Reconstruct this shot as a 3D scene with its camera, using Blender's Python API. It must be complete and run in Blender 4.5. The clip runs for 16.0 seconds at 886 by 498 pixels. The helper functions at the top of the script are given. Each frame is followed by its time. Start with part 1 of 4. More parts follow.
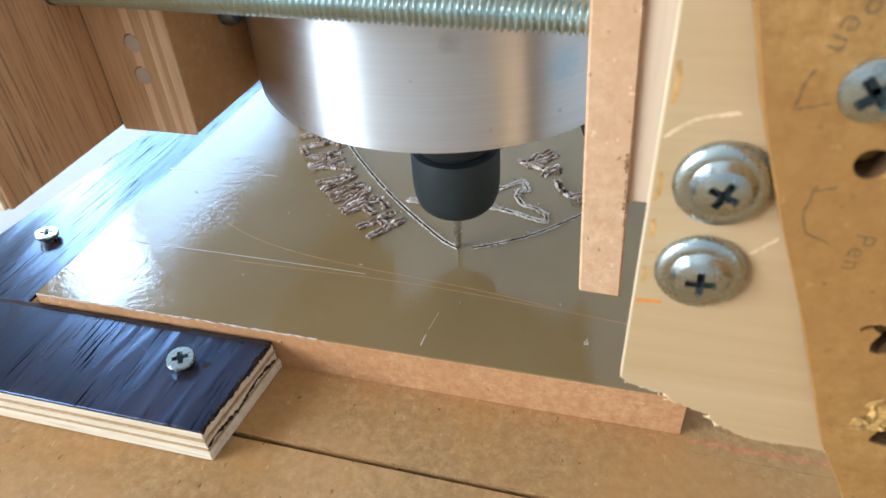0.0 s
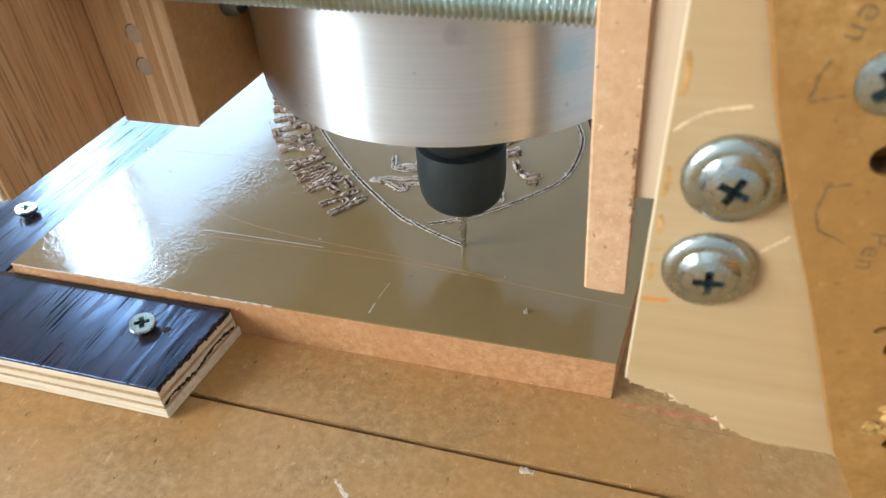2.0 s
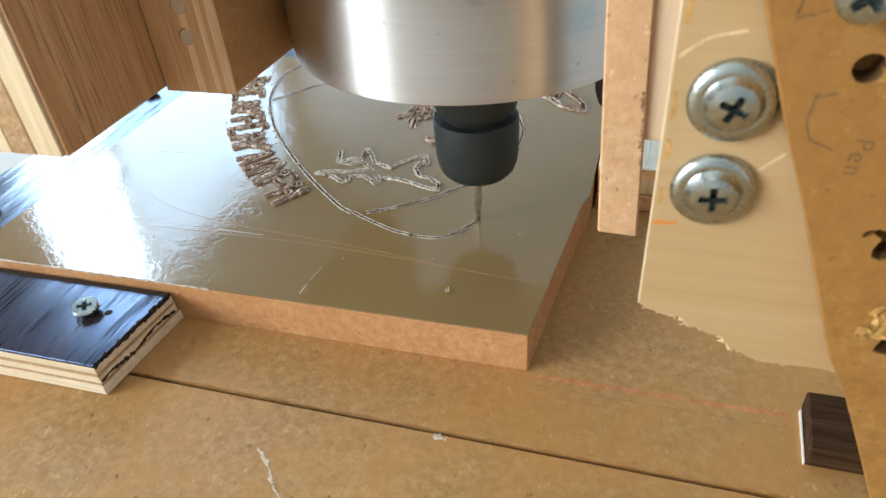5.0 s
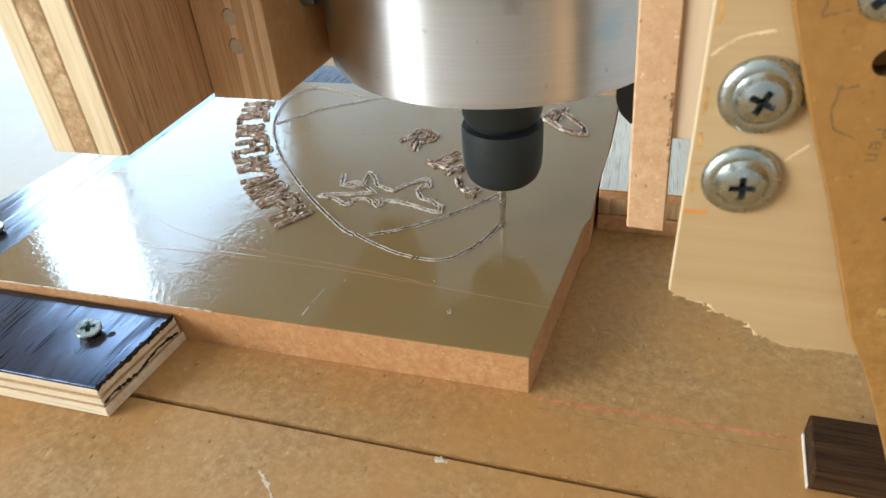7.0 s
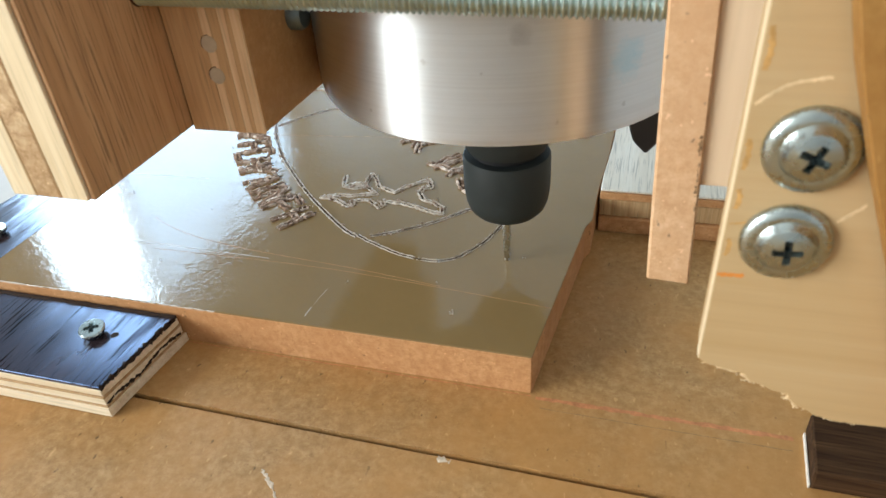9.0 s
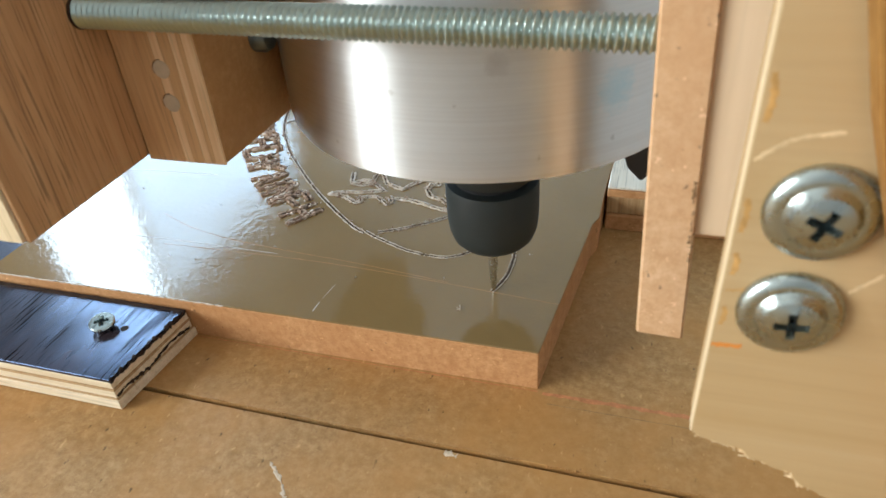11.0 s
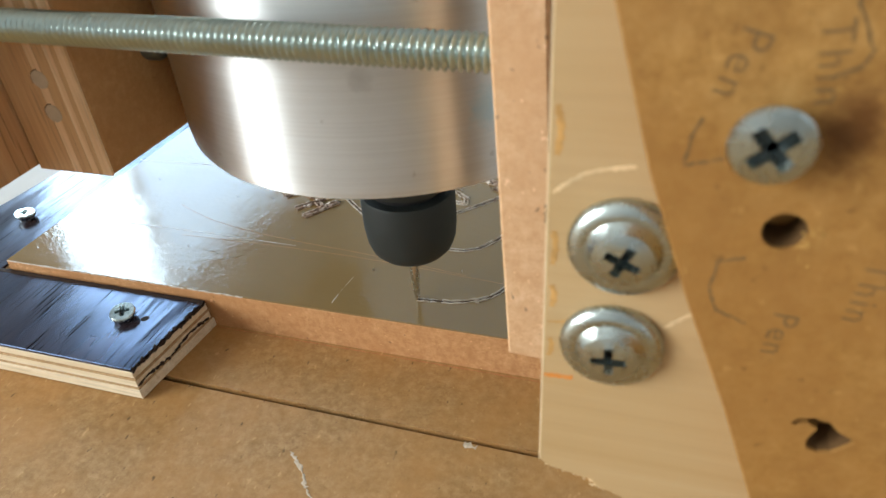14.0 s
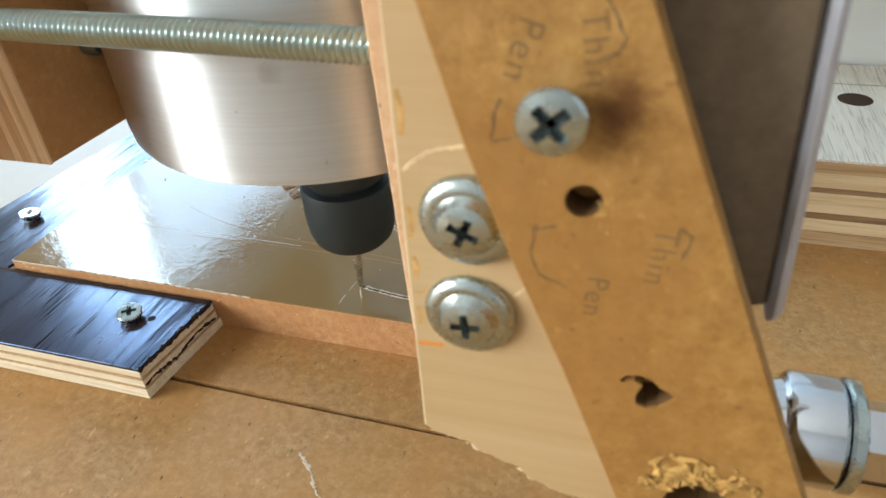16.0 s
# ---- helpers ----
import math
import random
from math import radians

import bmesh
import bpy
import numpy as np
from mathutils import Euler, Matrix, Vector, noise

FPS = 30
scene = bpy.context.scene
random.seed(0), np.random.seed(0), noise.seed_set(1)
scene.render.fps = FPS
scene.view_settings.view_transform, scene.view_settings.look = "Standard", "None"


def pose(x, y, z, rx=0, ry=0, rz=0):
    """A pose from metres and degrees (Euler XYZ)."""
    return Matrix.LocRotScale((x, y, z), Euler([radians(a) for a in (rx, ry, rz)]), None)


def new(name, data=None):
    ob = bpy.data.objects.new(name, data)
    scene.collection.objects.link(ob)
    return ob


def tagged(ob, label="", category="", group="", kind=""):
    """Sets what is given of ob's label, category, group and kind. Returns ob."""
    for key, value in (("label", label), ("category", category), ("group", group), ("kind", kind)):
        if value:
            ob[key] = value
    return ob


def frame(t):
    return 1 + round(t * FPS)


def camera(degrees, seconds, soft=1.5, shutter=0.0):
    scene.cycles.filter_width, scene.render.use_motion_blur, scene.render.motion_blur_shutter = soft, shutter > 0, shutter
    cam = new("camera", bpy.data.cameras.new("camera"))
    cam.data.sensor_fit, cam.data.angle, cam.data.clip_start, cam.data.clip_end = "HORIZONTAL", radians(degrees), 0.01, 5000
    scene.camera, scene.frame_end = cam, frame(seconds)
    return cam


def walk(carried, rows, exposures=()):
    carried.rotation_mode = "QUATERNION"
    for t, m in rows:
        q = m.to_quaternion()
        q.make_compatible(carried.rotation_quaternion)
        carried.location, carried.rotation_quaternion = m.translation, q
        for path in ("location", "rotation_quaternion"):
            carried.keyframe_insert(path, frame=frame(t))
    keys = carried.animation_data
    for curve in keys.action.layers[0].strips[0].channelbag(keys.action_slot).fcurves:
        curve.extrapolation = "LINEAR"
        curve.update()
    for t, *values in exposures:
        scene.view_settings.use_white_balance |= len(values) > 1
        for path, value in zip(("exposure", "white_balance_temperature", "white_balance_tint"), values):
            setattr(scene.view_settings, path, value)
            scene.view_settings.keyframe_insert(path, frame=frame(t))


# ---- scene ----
MM = 0.001
cam = camera(65.99, 16.0, soft=1.5)


def view(x, y, z, yaw, pitch, roll):
    turn = Euler((0, 0, radians(yaw))).to_matrix() @ Euler((radians(90 + pitch), 0, 0)).to_matrix() @ Euler((0, 0, radians(roll))).to_matrix()
    return Matrix.Translation((x * MM, y * MM, z * MM)) @ turn.to_4x4()


cam.data.dof.use_dof, cam.data.dof.focus_distance, cam.data.dof.aperture_fstop = True, 0.14, 55.0

# seconds, eye in mm, yaw, pitch, roll in degrees
PATH = [
    (0.0, -15.1, -74.8, 94.0, 17.10, -38.06, -3.76),
    (0.5, -10.4, -76.9, 93.7, 17.56, -38.08, -3.62),
    (1.0, -6.9, -77.6, 93.3, 17.82, -38.25, -3.39),
    (1.5, -4.9, -78.1, 93.7, 17.90, -38.41, -3.52),
    (2.0, -2.8, -79.1, 93.7, 17.94, -38.28, -3.75),
    (2.5, 5.8, -81.3, 93.0, 18.48, -38.46, -3.92),
    (3.0, 11.9, -84.2, 89.9, 18.82, -38.09, -4.25),
    (3.5, 11.7, -84.4, 89.2, 18.17, -37.87, -3.87),
    (4.0, 12.5, -83.2, 90.3, 18.23, -38.18, -4.33),
    (6.5, 13.7, -84.2, 92.3, 18.05, -35.00, -4.47),
    (7.0, 13.8, -84.1, 92.3, 18.27, -35.14, -4.59),
    (7.5, 13.7, -84.4, 92.5, 18.28, -35.13, -4.55),
    (8.0, 13.8, -84.5, 92.6, 18.29, -34.95, -4.61),
    (8.5, 13.5, -84.6, 92.8, 18.18, -35.01, -4.60),
    (9.0, 13.5, -84.8, 92.3, 18.22, -34.92, -4.57),
    (11.5, 13.1, -86.9, 92.0, 18.87, -34.86, -4.48),
    (12.0, 12.3, -88.1, 92.3, 18.76, -34.96, -4.18),
    (12.5, 12.5, -87.6, 92.2, 19.13, -35.01, -4.47),
    (13.0, 11.8, -87.6, 92.6, 19.11, -35.19, -4.28),
    (13.5, 11.6, -87.2, 92.5, 19.24, -35.27, -4.36),
    (14.0, 10.7, -87.2, 92.5, 19.19, -35.38, -4.35),
    (14.5, 10.3, -87.5, 91.9, 19.08, -35.20, -4.10),
    (15.0, 10.4, -87.9, 92.1, 19.02, -35.23, -4.09),
    (15.5, 10.1, -88.0, 91.2, 19.09, -34.87, -3.97),
    (16.0, 9.0, -88.0, 92.2, 18.98, -35.13, -4.07),
]
# the clip's camera warms and darkens its picture a little on the way
EXPOSURE = [(0.0, 0.26, 5800, 10), (2.0, 0.21, 6250, 10), (4.0, 0.10, 6550, 10), (9.0, 0.06, 6750, 10), (12.0, -0.05, 6750, 10), (14.0, -0.08, 6850, 10), (16.0, 0.08, 6750, 10)]
walk(cam, [(t, view(*p)) for t, *p in PATH], EXPOSURE)

# the carriage: seconds, the bit's place on the sheet in mm
MOVE = [
    (0.00, -44.14, 30.37, -1.38),
    (0.50, -40.97, 28.53, -1.11),
    (1.00, -38.14, 27.31, -0.96),
    (1.50, -35.21, 25.97, -0.71),
    (2.00, -32.07, 24.89, -0.61),
    (2.50, -28.12, 24.15, -0.42),
    (3.00, -24.47, 23.93, -0.88),
    (3.50, -21.73, 24.90, -0.39),
    (4.00, -19.16, 26.99, 0.00),
    (5.25, -15.20, 33.79, 0.27),
    (6.25, -12.95, 41.04, 0.48),
    (6.50, -13.03, 40.10, 0.59),
    (7.00, -12.55, 38.83, 0.47),
    (7.50, -11.54, 35.88, 0.66),
    (8.00, -10.84, 32.84, 0.68),
    (8.50, -10.19, 30.00, 0.66),
    (9.00, -9.66, 27.01, 0.52),
    (10.25, -10.00, 19.47, 0.47),
    (11.50, -13.00, 12.35, 0.40),
    (12.00, -15.33, 9.79, 0.63),
    (12.50, -18.02, 8.54, 0.43),
    (13.00, -21.08, 7.44, 0.73),
    (13.50, -24.46, 7.22, 0.48),
    (14.00, -27.90, 6.75, 0.46),
    (14.50, -31.43, 6.61, 0.05),
    (15.00, -34.73, 6.90, 0.07),
    (15.50, -38.46, 7.52, -0.74),
    (16.00, -41.65, 8.01, -0.09),
]

# ---- light ----
world = bpy.data.worlds.new("sky")
scene.world = world
world.use_nodes = True
wn = world.node_tree
sky = wn.nodes.new("ShaderNodeTexSky")
sky.sky_type, sky.sun_disc = "NISHITA", False
sky.sun_elevation, sky.sun_rotation = radians(40), radians(250)
wn.links.new(sky.outputs[0], wn.nodes["Background"].inputs[0])
wn.nodes["Background"].inputs[1].default_value = 0.12

# daylight through the two windows in the wall beside the bench
WINDOWS = (dict(y0=-1.5, y1=-0.42, z0=0.10, z1=1.05), dict(y0=0.91, y1=2.10, z0=0.12, z1=1.20))
# each leaf of a window lets in its own light: y from, y to, window, watts, colour
LEAVES = ((-1.48, -0.44, 0, 51, (0.86, 0.95, 1.0)), (0.93, 1.192, 1, 20, (0.55, 0.78, 1.0)), (1.218, 2.08, 1, 29, (0.46, 0.72, 1.0)))
for y0, y1, k, watts, colour in LEAVES:
    lamp = bpy.data.lights.new("window_daylight", "AREA")
    z0, z1 = WINDOWS[k]["z0"] + 0.02, WINDOWS[k]["z1"] - 0.02
    lamp.shape, lamp.size, lamp.size_y = "RECTANGLE", z1 - z0, y1 - y0
    lamp.energy, lamp.color = watts, colour
    lamp_ob = new("window_daylight", lamp)
    lamp_ob.matrix_world = Matrix.Translation((-1.312, (y0 + y1) / 2, (z0 + z1) / 2)) @ Euler((0, radians(-90), 0)).to_matrix().to_4x4()


# ---- materials ----
def material(name, rough=0.5, metal=0.0, spec=0.5):
    m = bpy.data.materials.new(name)
    m.use_nodes = True
    b = m.node_tree.nodes["Principled BSDF"]
    b.inputs["Roughness"].default_value, b.inputs["Metallic"].default_value = rough, metal
    b.inputs["Specular IOR Level"].default_value = spec
    return m, m.node_tree, b


def coords(nt, scale, turn=(0, 0, 0)):
    tc, mp = nt.nodes.new("ShaderNodeTexCoord"), nt.nodes.new("ShaderNodeMapping")
    mp.inputs["Scale"].default_value = [s / MM for s in scale]
    mp.inputs["Rotation"].default_value = [radians(a) for a in turn]
    nt.links.new(tc.outputs["Object"], mp.inputs["Vector"])
    return mp.outputs[0]


def noise_of(nt, vec, scale=1.0, detail=4.0, rough=0.6, distortion=0.0):
    n = nt.nodes.new("ShaderNodeTexNoise")
    n.inputs["Scale"].default_value, n.inputs["Detail"].default_value = scale, detail
    n.inputs["Roughness"].default_value, n.inputs["Distortion"].default_value = rough, distortion
    nt.links.new(vec, n.inputs["Vector"])
    return n.outputs["Fac"]


def ramp(nt, fac, stops):
    r = nt.nodes.new("ShaderNodeValToRGB")
    while len(r.color_ramp.elements) < len(stops):
        r.color_ramp.elements.new(0.5)
    for e, (p, c) in zip(r.color_ramp.elements, stops):
        e.position, e.color = p, (*c, 1) if len(c) == 3 else (c[0], c[0], c[0], 1)
    nt.links.new(fac, r.inputs[0])
    return r.outputs[0]


def mix(nt, fac, a, b, kind="MIX"):
    n = nt.nodes.new("ShaderNodeMix")
    n.data_type, n.blend_type = "RGBA", kind
    for sock, v in ((n.inputs[0], fac), (n.inputs[6], a), (n.inputs[7], b)):
        if hasattr(v, "is_output"):
            nt.links.new(v, sock)
        elif isinstance(v, (int, float)):
            sock.default_value = v
        else:
            sock.default_value = (*v, 1)
    return n.outputs[2]


def bump(nt, b, height, strength=0.3, dist=0.1):
    n = nt.nodes.new("ShaderNodeBump")
    n.inputs["Strength"].default_value, n.inputs["Distance"].default_value = strength, dist * MM
    nt.links.new(height, n.inputs["Height"])
    nt.links.new(n.outputs[0], b.inputs["Normal"])


def blot(nt, col, place, size, colour, strength):
    """A smudge with an uneven outline round a place in mm."""
    d = nt.nodes.new("ShaderNodeVectorMath")
    d.operation = "DISTANCE"
    d.inputs[1].default_value = place
    nt.links.new(coords(nt, (1, 1, 1)), d.inputs[0])
    edge = nt.nodes.new("ShaderNodeMath")
    edge.operation = "MULTIPLY_ADD"
    edge.inputs[1].default_value = 4.5 * size
    nt.links.new(noise_of(nt, coords(nt, (0.5, 0.5, 0.8)), 1.0, 4, 0.65), edge.inputs[0])
    nt.links.new(d.outputs["Value"], edge.inputs[2])
    share = nt.nodes.new("ShaderNodeMath")
    share.operation = "DIVIDE"
    share.inputs[1].default_value = 10.0 * size
    nt.links.new(edge.outputs[0], share.inputs[0])
    return mix(nt, ramp(nt, share.outputs[0], [(0.27, (strength,)), (0.40, (strength * 0.6,)), (0.53, (0.0,))]), col, colour)


def fibre_board(name, base, dark, light, rough=0.7, spec=0.4, stain=None, speck=0.8, smudge=None):
    m, nt, b = material(name, rough, spec=spec)
    fine = noise_of(nt, coords(nt, (0.6, 0.6, 0.6)), 1.0, 6, 0.8)
    mid = noise_of(nt, coords(nt, (0.35, 0.35, 0.35)), 1.0, 5, 0.65)
    wide = noise_of(nt, coords(nt, (0.035, 0.035, 0.035)), 1.0, 5, 0.6)
    specks = noise_of(nt, coords(nt, (0.8, 0.4, 0.8)), 1.0, 3, 0.5)
    flecks = noise_of(nt, coords(nt, (1.0, 0.5, 1.0), (20, 30, 50)), 1.0, 2, 0.5)
    col = ramp(nt, fine, [(0.37, dark), (0.5, base), (0.63, light)])
    col = mix(nt, ramp(nt, mid, [(0.35, (0.0,)), (0.66, (0.6,))]), col, dark)
    col = mix(nt, ramp(nt, wide, [(0.40, (0.0,)), (0.60, (0.7,))]), col, stain or [c * 0.85 for c in base])
    col = mix(nt, ramp(nt, flecks, [(0.68, (0.0,)), (0.74, (0.6 * speck,))]), col, [min(1, c * 1.3) for c in light])
    col = mix(nt, ramp(nt, specks, [(0.26, (speck,)), (0.32, (0.0,))]), col, [c * 0.25 for c in base])
    if smudge:
        col = blot(nt, col, smudge, 1.0, (0.10, 0.034, 0.006), 0.9)
    nt.links.new(col, b.inputs["Base Color"])
    nt.links.new(ramp(nt, mid, [(0.3, (max(0.1, rough - 0.12),)), (0.7, (rough + 0.1,))]), b.inputs["Roughness"])
    bump(nt, b, fine, 0.45, 0.07)
    return m


def wood(name, base, dark, light, along, freq=0.5, rough=0.5, spec=0.4, pore=0.5):
    """Straight-grained wood; along: the axis of its grain."""
    m, nt, b = material(name, rough, spec=spec)
    sc = [freq, freq, freq]
    sc[along] = freq * 0.035
    grain = noise_of(nt, coords(nt, sc), 1.0, 5, 0.65, 0.4)
    fc = [freq * 5] * 3
    fc[along] = freq * 0.16
    pores = noise_of(nt, coords(nt, fc), 1.0, 3, 0.5)
    wide = noise_of(nt, coords(nt, [s * 0.2 for s in sc]), 1.0, 3, 0.5)
    col = ramp(nt, grain, [(0.3, dark), (0.5, base), (0.7, light)])
    col = mix(nt, ramp(nt, pores, [(0.36, (pore,)), (0.46, (0.0,))]), col, [c * 0.35 for c in base])
    col = mix(nt, ramp(nt, wide, [(0.4, (0.0,)), (0.7, (0.35,))]), col, dark)
    nt.links.new(col, b.inputs["Base Color"])
    bump(nt, b, pores, 0.25, 0.06)
    return m


def plain(name, colour, rough, metal=0.0, spec=0.5, vary=0.15, scale=0.3):
    m, nt, b = material(name, rough, metal, spec)
    n = noise_of(nt, coords(nt, (scale,) * 3), 1.0, 5, 0.7)
    col = ramp(nt, n, [(0.3, [c * (1 - vary) for c in colour]), (0.7, [min(1, c * (1 + vary)) for c in colour])])
    nt.links.new(col, b.inputs["Base Color"])
    nt.links.new(ramp(nt, n, [(0.3, (max(0.03, rough - 0.07),)), (0.7, (min(1, rough + 0.07),))]), b.inputs["Roughness"])
    bump(nt, b, n, 0.08, 0.05)
    return m


MDF = fibre_board("bench_fibreboard", (0.415, 0.232, 0.088), (0.30, 0.157, 0.054), (0.50, 0.302, 0.134), 0.6, 0.35, (0.45, 0.216, 0.063))
MDF_EDGE = fibre_board("sheet_fibreboard", (0.54, 0.275, 0.118), (0.40, 0.185, 0.072), (0.64, 0.355, 0.172), 0.75, 0.3, (0.42, 0.19, 0.072))
HARDBOARD = fibre_board("hardboard", (0.385, 0.200, 0.055), (0.27, 0.13, 0.032), (0.47, 0.262, 0.085), 0.6, 0.3, (0.31, 0.14, 0.034), 0.4, (49.0, -56.0, 74.8))
PALE_MDF = fibre_board("pale_fibreboard", (0.68, 0.43, 0.25), (0.54, 0.31, 0.16), (0.77, 0.53, 0.335), 0.7, 0.3, (0.60, 0.35, 0.18))
PLY_FACE = wood("birch_face", (0.495, 0.33, 0.165), (0.46, 0.30, 0.14), (0.525, 0.36, 0.19), 0, 0.3, 0.55, 0.3, 0.05)
PLY_LIGHT = wood("pale_veneer", (0.80, 0.64, 0.42), (0.68, 0.51, 0.30), (0.86, 0.73, 0.52), 2, 0.6, 0.6, 0.3, 0.25)
PLY_STRIP = wood("cream_veneer", (0.74, 0.60, 0.42), (0.64, 0.49, 0.31), (0.82, 0.69, 0.52), 0, 0.6, 0.6, 0.3, 0.25)
PLY_DARK = wood("veneer_core", (0.46, 0.29, 0.14), (0.36, 0.20, 0.09), (0.55, 0.37, 0.20), 2, 0.9, 0.65, 0.3, 0.5)
WALNUT = wood("brown_veneer", (0.52, 0.285, 0.135), (0.42, 0.215, 0.094), (0.59, 0.345, 0.175), 2, 0.62, 0.5, 0.35, 0.75)
BLOCK_END = wood("layered_block", (0.60, 0.345, 0.165), (0.48, 0.26, 0.115), (0.68, 0.43, 0.225), 2, 0.6, 0.55, 0.35, 0.35)
BLOCK_PALE = wood("pale_block_layer", (0.78, 0.52, 0.30), (0.62, 0.37, 0.185), (0.86, 0.64, 0.42), 2, 0.6, 0.55, 0.35, 0.25)
BLOCK_SIDE = fibre_board("block_side", (0.47, 0.255, 0.105), (0.40, 0.205, 0.08), (0.54, 0.31, 0.14), 0.55, 0.3, (0.42, 0.21, 0.08), 0.3)
DOWEL = plain("dowel_end", (0.52, 0.40, 0.28), 0.6)
NUT_BLACK = plain("blackened_steel", (0.022, 0.028, 0.027), 0.6, 0.0, 0.4)
BLACK = plain("black_plastic", (0.012, 0.012, 0.014), 0.5)
ZINC = plain("zinc_plate", (0.46, 0.51, 0.49), 0.27, 1.0, 0.5, 0.03, 0.4)
ZINC_ROD = plain("zinc_thread", (0.44, 0.53, 0.50), 0.36, 1.0, 0.5, 0.05, 0.3)
CARBIDE = plain("carbide", (0.62, 0.62, 0.60), 0.25, 1.0)
DARK_BOLT = plain("dark_zinc_bolt", (0.16, 0.19, 0.19), 0.45, 0.8)
CHROME = plain("chrome", (0.62, 0.63, 0.66), 0.08, 1.0, 0.5, 0.05)
# near-black, so the shade down in the cross recesses is in the colour
RECESS = plain("recess_shade", (0.022, 0.036, 0.04), 0.45, 0.3)
# darker than the hardboard: shade inside the arm's holes, given as colour
HOLE = plain("hole_shade", (0.13, 0.068, 0.028), 0.9, 0.0, 0.1)
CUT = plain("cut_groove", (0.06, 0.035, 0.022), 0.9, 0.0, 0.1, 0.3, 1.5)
BURR = plain("lifted_film_and_glint", (0.50, 0.41, 0.32), 0.45, 0.0, 0.5, 0.3, 1.5)
CORE = fibre_board("chipboard_core", (0.60, 0.40, 0.22), (0.30, 0.17, 0.08), (0.74, 0.55, 0.34), 0.8, 0.2, (0.42, 0.25, 0.12))
CHARRED = plain("charred_veneer", (0.035, 0.022, 0.016), 0.8, 0.0, 0.2, 0.4, 1.0)
STEEL = plain("satin_steel", (0.50, 0.50, 0.54), 0.55, 0.7, 0.5, 0.1)
WHITE = plain("white_board", (0.86, 0.85, 0.80), 0.6, 0.0, 0.3, 0.03, 0.05)
SPACER = wood("pale_spacer", (0.74, 0.54, 0.35), (0.71, 0.51, 0.32), (0.77, 0.57, 0.38), 2, 0.25, 0.6, 0.3, 0.05)
PENCIL = plain("pencil", (0.17, 0.10, 0.04), 0.6, 0.0, 0.3)
ORANGE = plain("orange_pencil", (0.62, 0.22, 0.04), 0.7)
GREYLINE = plain("grey_pencil", (0.29, 0.18, 0.085), 0.8, 0.0, 0.2, 0.3, 0.6)
REDLINE = plain("red_pencil", (0.50, 0.205, 0.092), 0.8, 0.0, 0.2, 0.3, 0.6)
BROWN_PANEL = plain("brown_panel", (0.17, 0.118, 0.072), 0.65, 0.0, 0.5, 0.2, 0.6)
PALE_TOP = plain("pale_grey_board", (0.53, 0.50, 0.46), 0.6, 0.0, 0.3, 0.08, 0.05)
RAIL_FACE = wood("rail_veneer", (0.52, 0.34, 0.18), (0.40, 0.24, 0.115), (0.64, 0.46, 0.28), 0, 0.5, 0.55, 0.3, 0.4)
RAIL_PALE = wood("rail_pale_veneer", (0.70, 0.52, 0.31), (0.55, 0.37, 0.19), (0.78, 0.62, 0.42), 0, 0.45, 0.55, 0.3, 0.3)
RAIL_DARK = wood("rail_glue_line", (0.27, 0.155, 0.075), (0.17, 0.09, 0.04), (0.38, 0.24, 0.13), 0, 0.8, 0.65, 0.3, 0.5)
DIM_WALL = plain("dimmed_wall_paint", (0.46, 0.46, 0.455), 0.85, 0.0, 0.2, 0.05, 0.005)
WALL = plain("wall_paint", (0.66, 0.66, 0.65), 0.8, 0.0, 0.2, 0.04, 0.005)
DARKWOOD = wood("dark_offcut", (0.062, 0.030, 0.013), (0.022, 0.011, 0.006), (0.115, 0.060, 0.028), 0, 0.8, 0.9, 0.08, 0.8)
WASHED = wood("white_washed_oak", (0.74, 0.67, 0.56), (0.64, 0.57, 0.46), (0.80, 0.75, 0.66), 1, 0.6, 0.6, 0.2, 0.6)
TORN = plain("torn_hardboard", (0.47, 0.27, 0.085), 0.9, 0.0, 0.1, 0.45, 0.9)
STAIN = plain("orange_stain", (0.52, 0.29, 0.10), 0.7, 0.0, 0.2, 0.3, 0.8)
LIFTED = plain("lifted_veneer", (0.68, 0.49, 0.28), 0.6, 0.0, 0.3, 0.2, 0.8)
GLUE = plain("white_scrape", (0.66, 0.58, 0.48), 0.7)
SCUFF = plain("pale_scrape", (0.56, 0.44, 0.32), 0.7, 0.0, 0.3, 0.3, 1.0)


def torn_fibre():
    m, nt, b = material("torn_fibre", 0.8, 0.0, 0.25)
    g = nt.nodes.new("ShaderNodeNewGeometry")
    col = ramp(nt, g.outputs["Random Per Island"], [(0.0, (0.12, 0.07, 0.045)), (0.3, (0.34, 0.225, 0.16)), (0.75, (0.52, 0.385, 0.30)), (1.0, (0.74, 0.64, 0.56))])
    nt.links.new(col, b.inputs["Base Color"])
    bump(nt, b, noise_of(nt, coords(nt, (3, 3, 3)), 1.0, 3), 0.3, 0.05)
    return m


CHIP = torn_fibre()


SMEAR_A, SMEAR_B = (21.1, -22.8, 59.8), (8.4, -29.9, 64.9)


